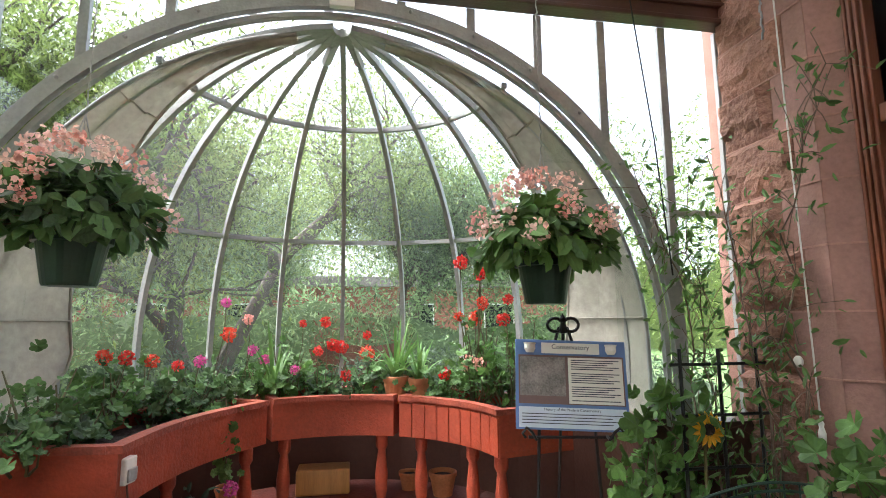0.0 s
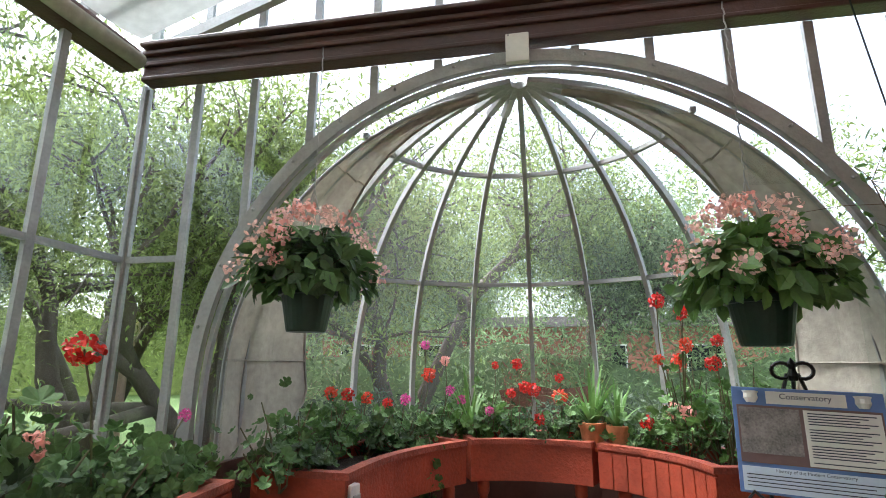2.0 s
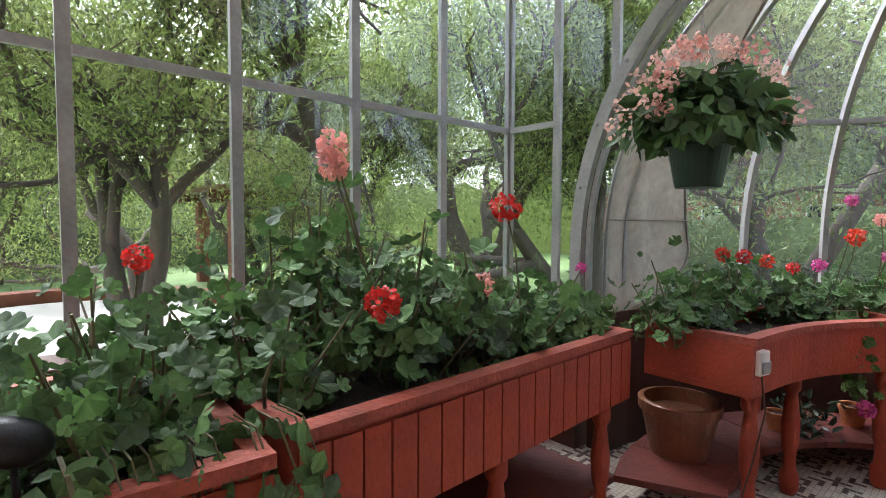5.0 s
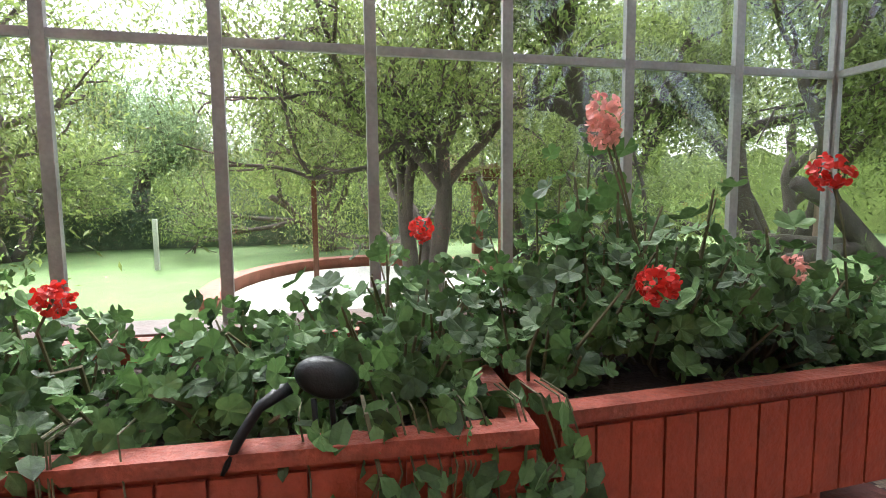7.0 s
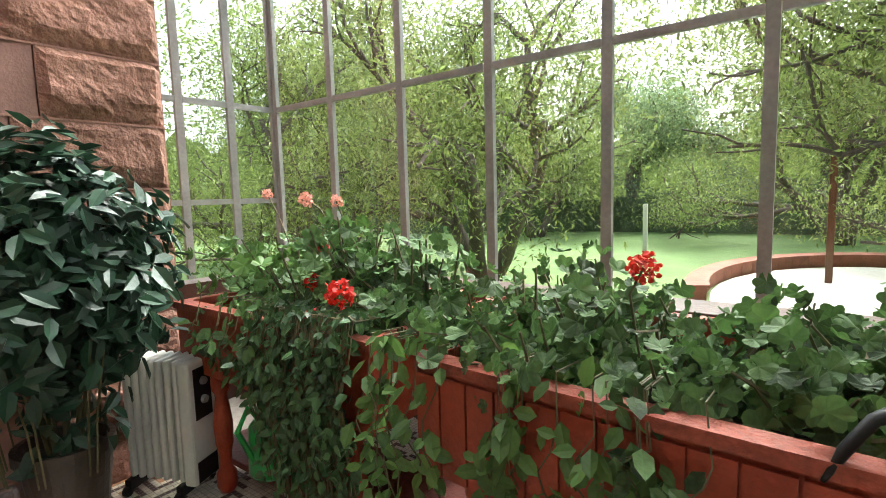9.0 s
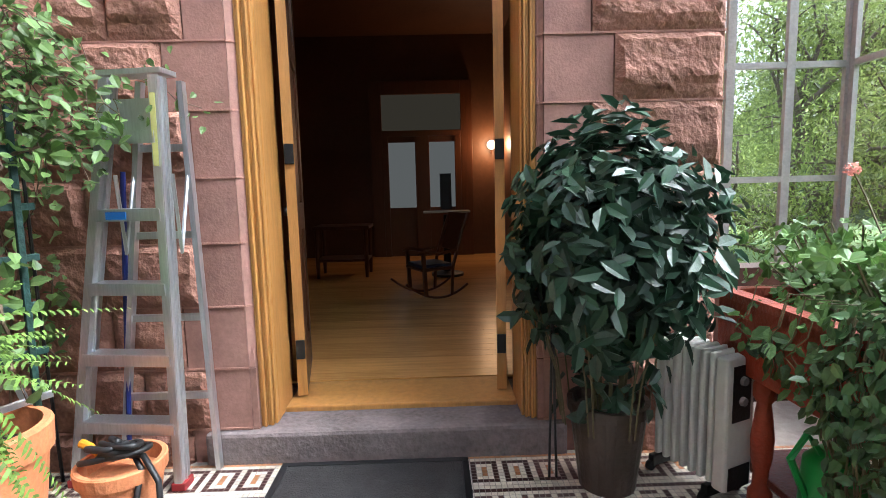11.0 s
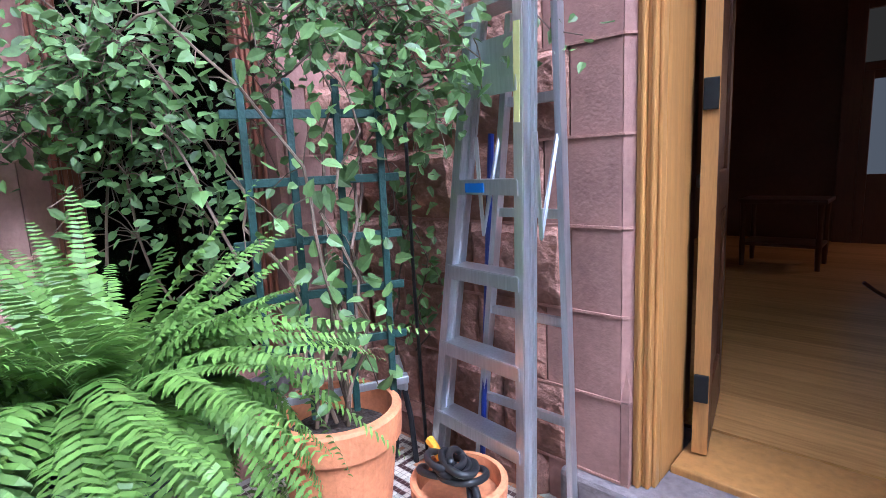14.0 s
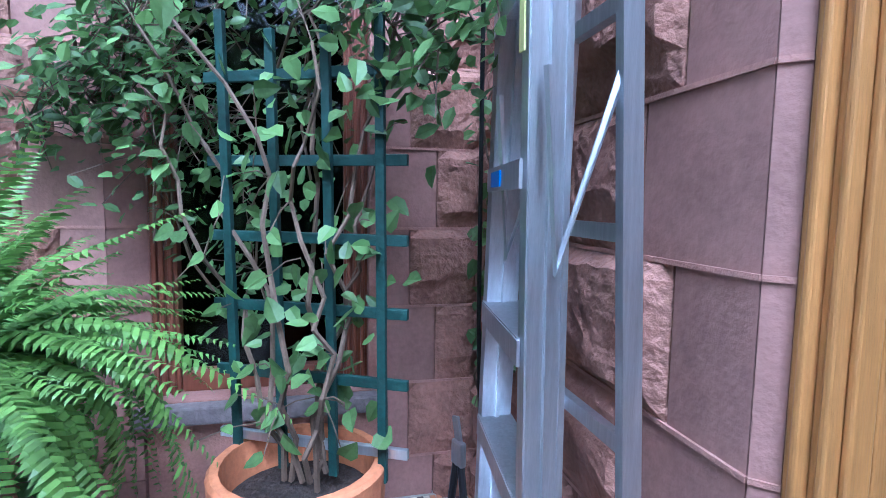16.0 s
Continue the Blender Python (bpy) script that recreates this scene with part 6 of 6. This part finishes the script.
def hedge(name, label, pts, w, h, n, size, material, seed):
    rs = np.random.RandomState(seed)
    pts = [np.array(p, float) for p in pts]
    L_ = [np.linalg.norm(b - a) for a, b in zip(pts, pts[1:])]
    P = []
    for a, b, l in zip(pts, pts[1:], L_):
        k = int(n * l / sum(L_))
        u = rs.uniform(0, 1, (k, 1))
        base_ = a + (b - a) * u
        nn = np.array((-(b - a)[1], (b - a)[0])) / l
        off = rs.uniform(-1, 1, (k, 1))
        bump = 1 + 0.16 * np.sin(u * l * 1.7 + seed) + 0.1 * np.sin(u * l * 4.3)
        z = rs.uniform(0, 1, (k, 1)) ** 0.7 * h * bump
        P.append(np.hstack([base_ + nn * off * w / 2, z]))
    P = np.vstack(P)
    o = scatter(name, SLIP, SLIP_F, P, rs.normal(size=(len(P), 3)) + (0.5, 0, 0.4), rs.uniform(0.6, 1.4, len(P)) * size, material, seed=seed)
    o.location.z = GZ
    inner = bmesh.new()
    prev = None
    for a, b, l in zip(pts, pts[1:], L_):
        k = max(2, int(l / 0.5))
        for i in range(k + 1):
            c = a + (b - a) * i / k
            top = h * ((0.62 if h < 5 else 0.36) + 0.2 * noise.noise(Vector((c[0] * 0.35, c[1] * 0.35, seed))) + 0.12 * noise.noise(Vector((c[0] * 1.3, c[1] * 1.3, seed))))
            ring = [inner.verts.new((c[0] + rs.uniform(-0.1, 0.1), c[1] + rs.uniform(-0.1, 0.1), top * q)) for q in (0, 0.35, 0.7, 1.0)]
            if prev:
                for q in range(3):
                    inner.faces.new((prev[q], ring[q], ring[q + 1], prev[q + 1]))
            prev = ring
    part("inner_growth", inner, material, o)
    return tagged(o, label, "hedge", kind="stuff")


hedge("hedge", "clipped grey green hedge at the edge of the lawn", [(-10, -24), (-17, -10), (-18, 2), (-17, 10)], 1.6, 2.0, 30000, 0.13, M_HEDGE, 51)
hedge("far_woods", "distant tall leafy woods round the garden", [(24, 22), (10, 25), (-8, 24), (-24, 14), (-27, -4), (-22, -20), (-6, -28), (6, -26)], 5.0, 11.0, 120000, 0.3, M_TREE, 52)
hedge("hedge", "low dark shrubs outside the apse", [(-3.5, 6.2), (0.5, 6.6), (5.5, 6.4), (8.0, 5.0)], 1.0, 0.9, 7000, 0.12, M_HEDGE, 53)
hedge("shrubs", "mottled garden shrubs behind the apse", [(-3.5, 9.2), (2.5, 9.8), (8.0, 9.0)], 2.0, 2.5, 11000, 0.15, M_TREED, 54)

hedge("red_shrub", "red-leaved garden shrub outside the apse", [(1.6, 7.9), (3.4, 8.1)], 0.9, 1.9, 700, 0.09, M_REDLEAF, 55)

# curved brick seat wall and patio
sw_ = thing("garden_wall", "low curved red brick garden wall with pale coping", "wall", (-6.6, -1.6, GZ))
NB = 30
for k in range(NB):
    a0, a1 = radians(100 + 190 * k / NB), radians(100 + 190 * (k + 0.985) / NB)
    q = [(3.6 * r_ * math.cos(a), 2.6 * r_ * math.sin(a)) for r_, a in ((1.07, a0), (1.07, a1), (0.98, a1), (0.98, a0))]
    part("brick_section", prism(q[::-1], -0.1, 0.21), M_BRICK, sw_)
    q = [(3.6 * r_ * math.cos(a), 2.6 * r_ * math.sin(a)) for r_, a in ((1.085, a0), (1.085, a1), (0.965, a1), (0.965, a0))]
    part("coping", prism(q[::-1], 0.21, 0.245), M_BRICK, sw_)
pt = part("patio", prism([(-6.6 + 3.45 * math.cos(radians(a)), -1.6 + 2.5 * math.sin(radians(a))) for a in range(0, 360, 12)], GZ - 0.1, GZ + 0.02), M_CONC)
tagged(pt, "pale concrete patio circle in the lawn", "patio", kind="structure")
pg = thing("pergola", "brown wooden pergola on brick columns", "pergola", (-11.0, 3.2, GZ))
for x in (-1.2, 1.2):
    for y in (-1.4, 1.4):
        part("column", box((x - 0.14, y - 0.14, -0.1), (x + 0.14, y + 0.14, 2.1), 0.01), M_BRICK, pg)
for x in (-1.2, 1.2):
    part("beam", box((x - 0.07, -2.0, 2.1), (x + 0.07, 2.0, 2.3)), M_OAKD, pg)
for k in range(9):
    part("rafter", box((-1.7, -1.8 + 0.45 * k - 0.03, 2.302), (1.7, -1.8 + 0.45 * k + 0.03, 2.42)), M_OAKD, pg)
lp = thing("street_lamp", "pale garden lamp post with a frosted globe", "lamp post", (-3.5, 4.0, GZ))
part("post", lathe([(0.12, 0), (0.12, 0.2), (0.06, 0.3), (0.055, 1.75), (0.1, 1.8), (0.1, 1.86), (0, 1.87)], 14), mat("pink_concrete", (0.45, 0.30, 0.25), 0.8, 0, 0.2, 6, 0.2), lp, smooth=True)
part("globe", lathe([(0.09, 1.87), (0.15, 2.0), (0.14, 2.12), (0.06, 2.2), (0.03, 2.28), (0, 2.3)], 14), mat("frosted_globe", (0.75, 0.68, 0.5), 0.4, 0, 0.1, 6, translucent=0.3), lp, smooth=True)
for x, y, h, m, lab in ((-7.8, -2.7, 2.0, M_OAKD, "dark wooden garden post"), (-11.0, -6.4, 1.2, M_CONC, "pale concrete garden bollard")):
    tagged(part("garden_post", box((x - 0.05, y - 0.05, GZ - 0.05), (x + 0.05, y + 0.05, GZ + h), 0.01), m), lab, "post")
bh = thing("house", "long red brick house beyond the garden", "house", (0, 19.5, GZ))
part("wall", box((-12, 0, -0.1), (12, 5, 3.0)), M_BRICK, bh)
part("roof", prism([(-12.4, -0.4), (12.4, -0.4), (12.4, 5.4), (-12.4, 5.4)], 3.0, 3.4), M_STEP, bh)
for k in range(6):
    w_ = part("window", box((-10 + 3.6 * k, -0.04, 0.9), (-8.6 + 3.6 * k, -0.001, 2.3)), M_WHITE, bh)
    part("pane", box((-9.93 + 3.6 * k, -0.06, 0.97), (-8.67 + 3.6 * k, -0.041, 2.23)), M_DARKG, w_)

# ---------- stone courses, last ----------
stones(wall_east, (XE, 0.0, 0.0), (0, -1, 0), (-1, 0, 0), [(0.02, 0.40, "r"), (0.40, 0.58, "s"), (2.33, 2.7, "s"), (2.7, 3.76, "r"), (3.76, 3.95, "s"), (4.83, 5.0, "s"), (5.0, 5.22, "r")], -0.131, 3.5, seed=5)
stones(wall_south, (0.0, YD, 0.0), (1, 0, 0), (0, 1, 0), [(0.97, 1.50, "r"), (1.50, 1.765, "s"), (3.125, 3.36, "s"), (3.36, XE - 0.03, "r")], -0.131, 3.5, seed=6)
for y in (-0.58, -3.95):
    chamfers(wall_east, (XE - 0.02, y), (0.11, -0.087, "y"), 0.45, -0.131, 3.5)
chamfers(wall_south, (3.125, YD + 0.02), (-0.028, -0.028, "x"), 0.45, -0.131, 3.4)
chamfers(wall_south, (1.765, YD + 0.02), (0.028, -0.028, "x"), 0.45, -0.131, 3.4)
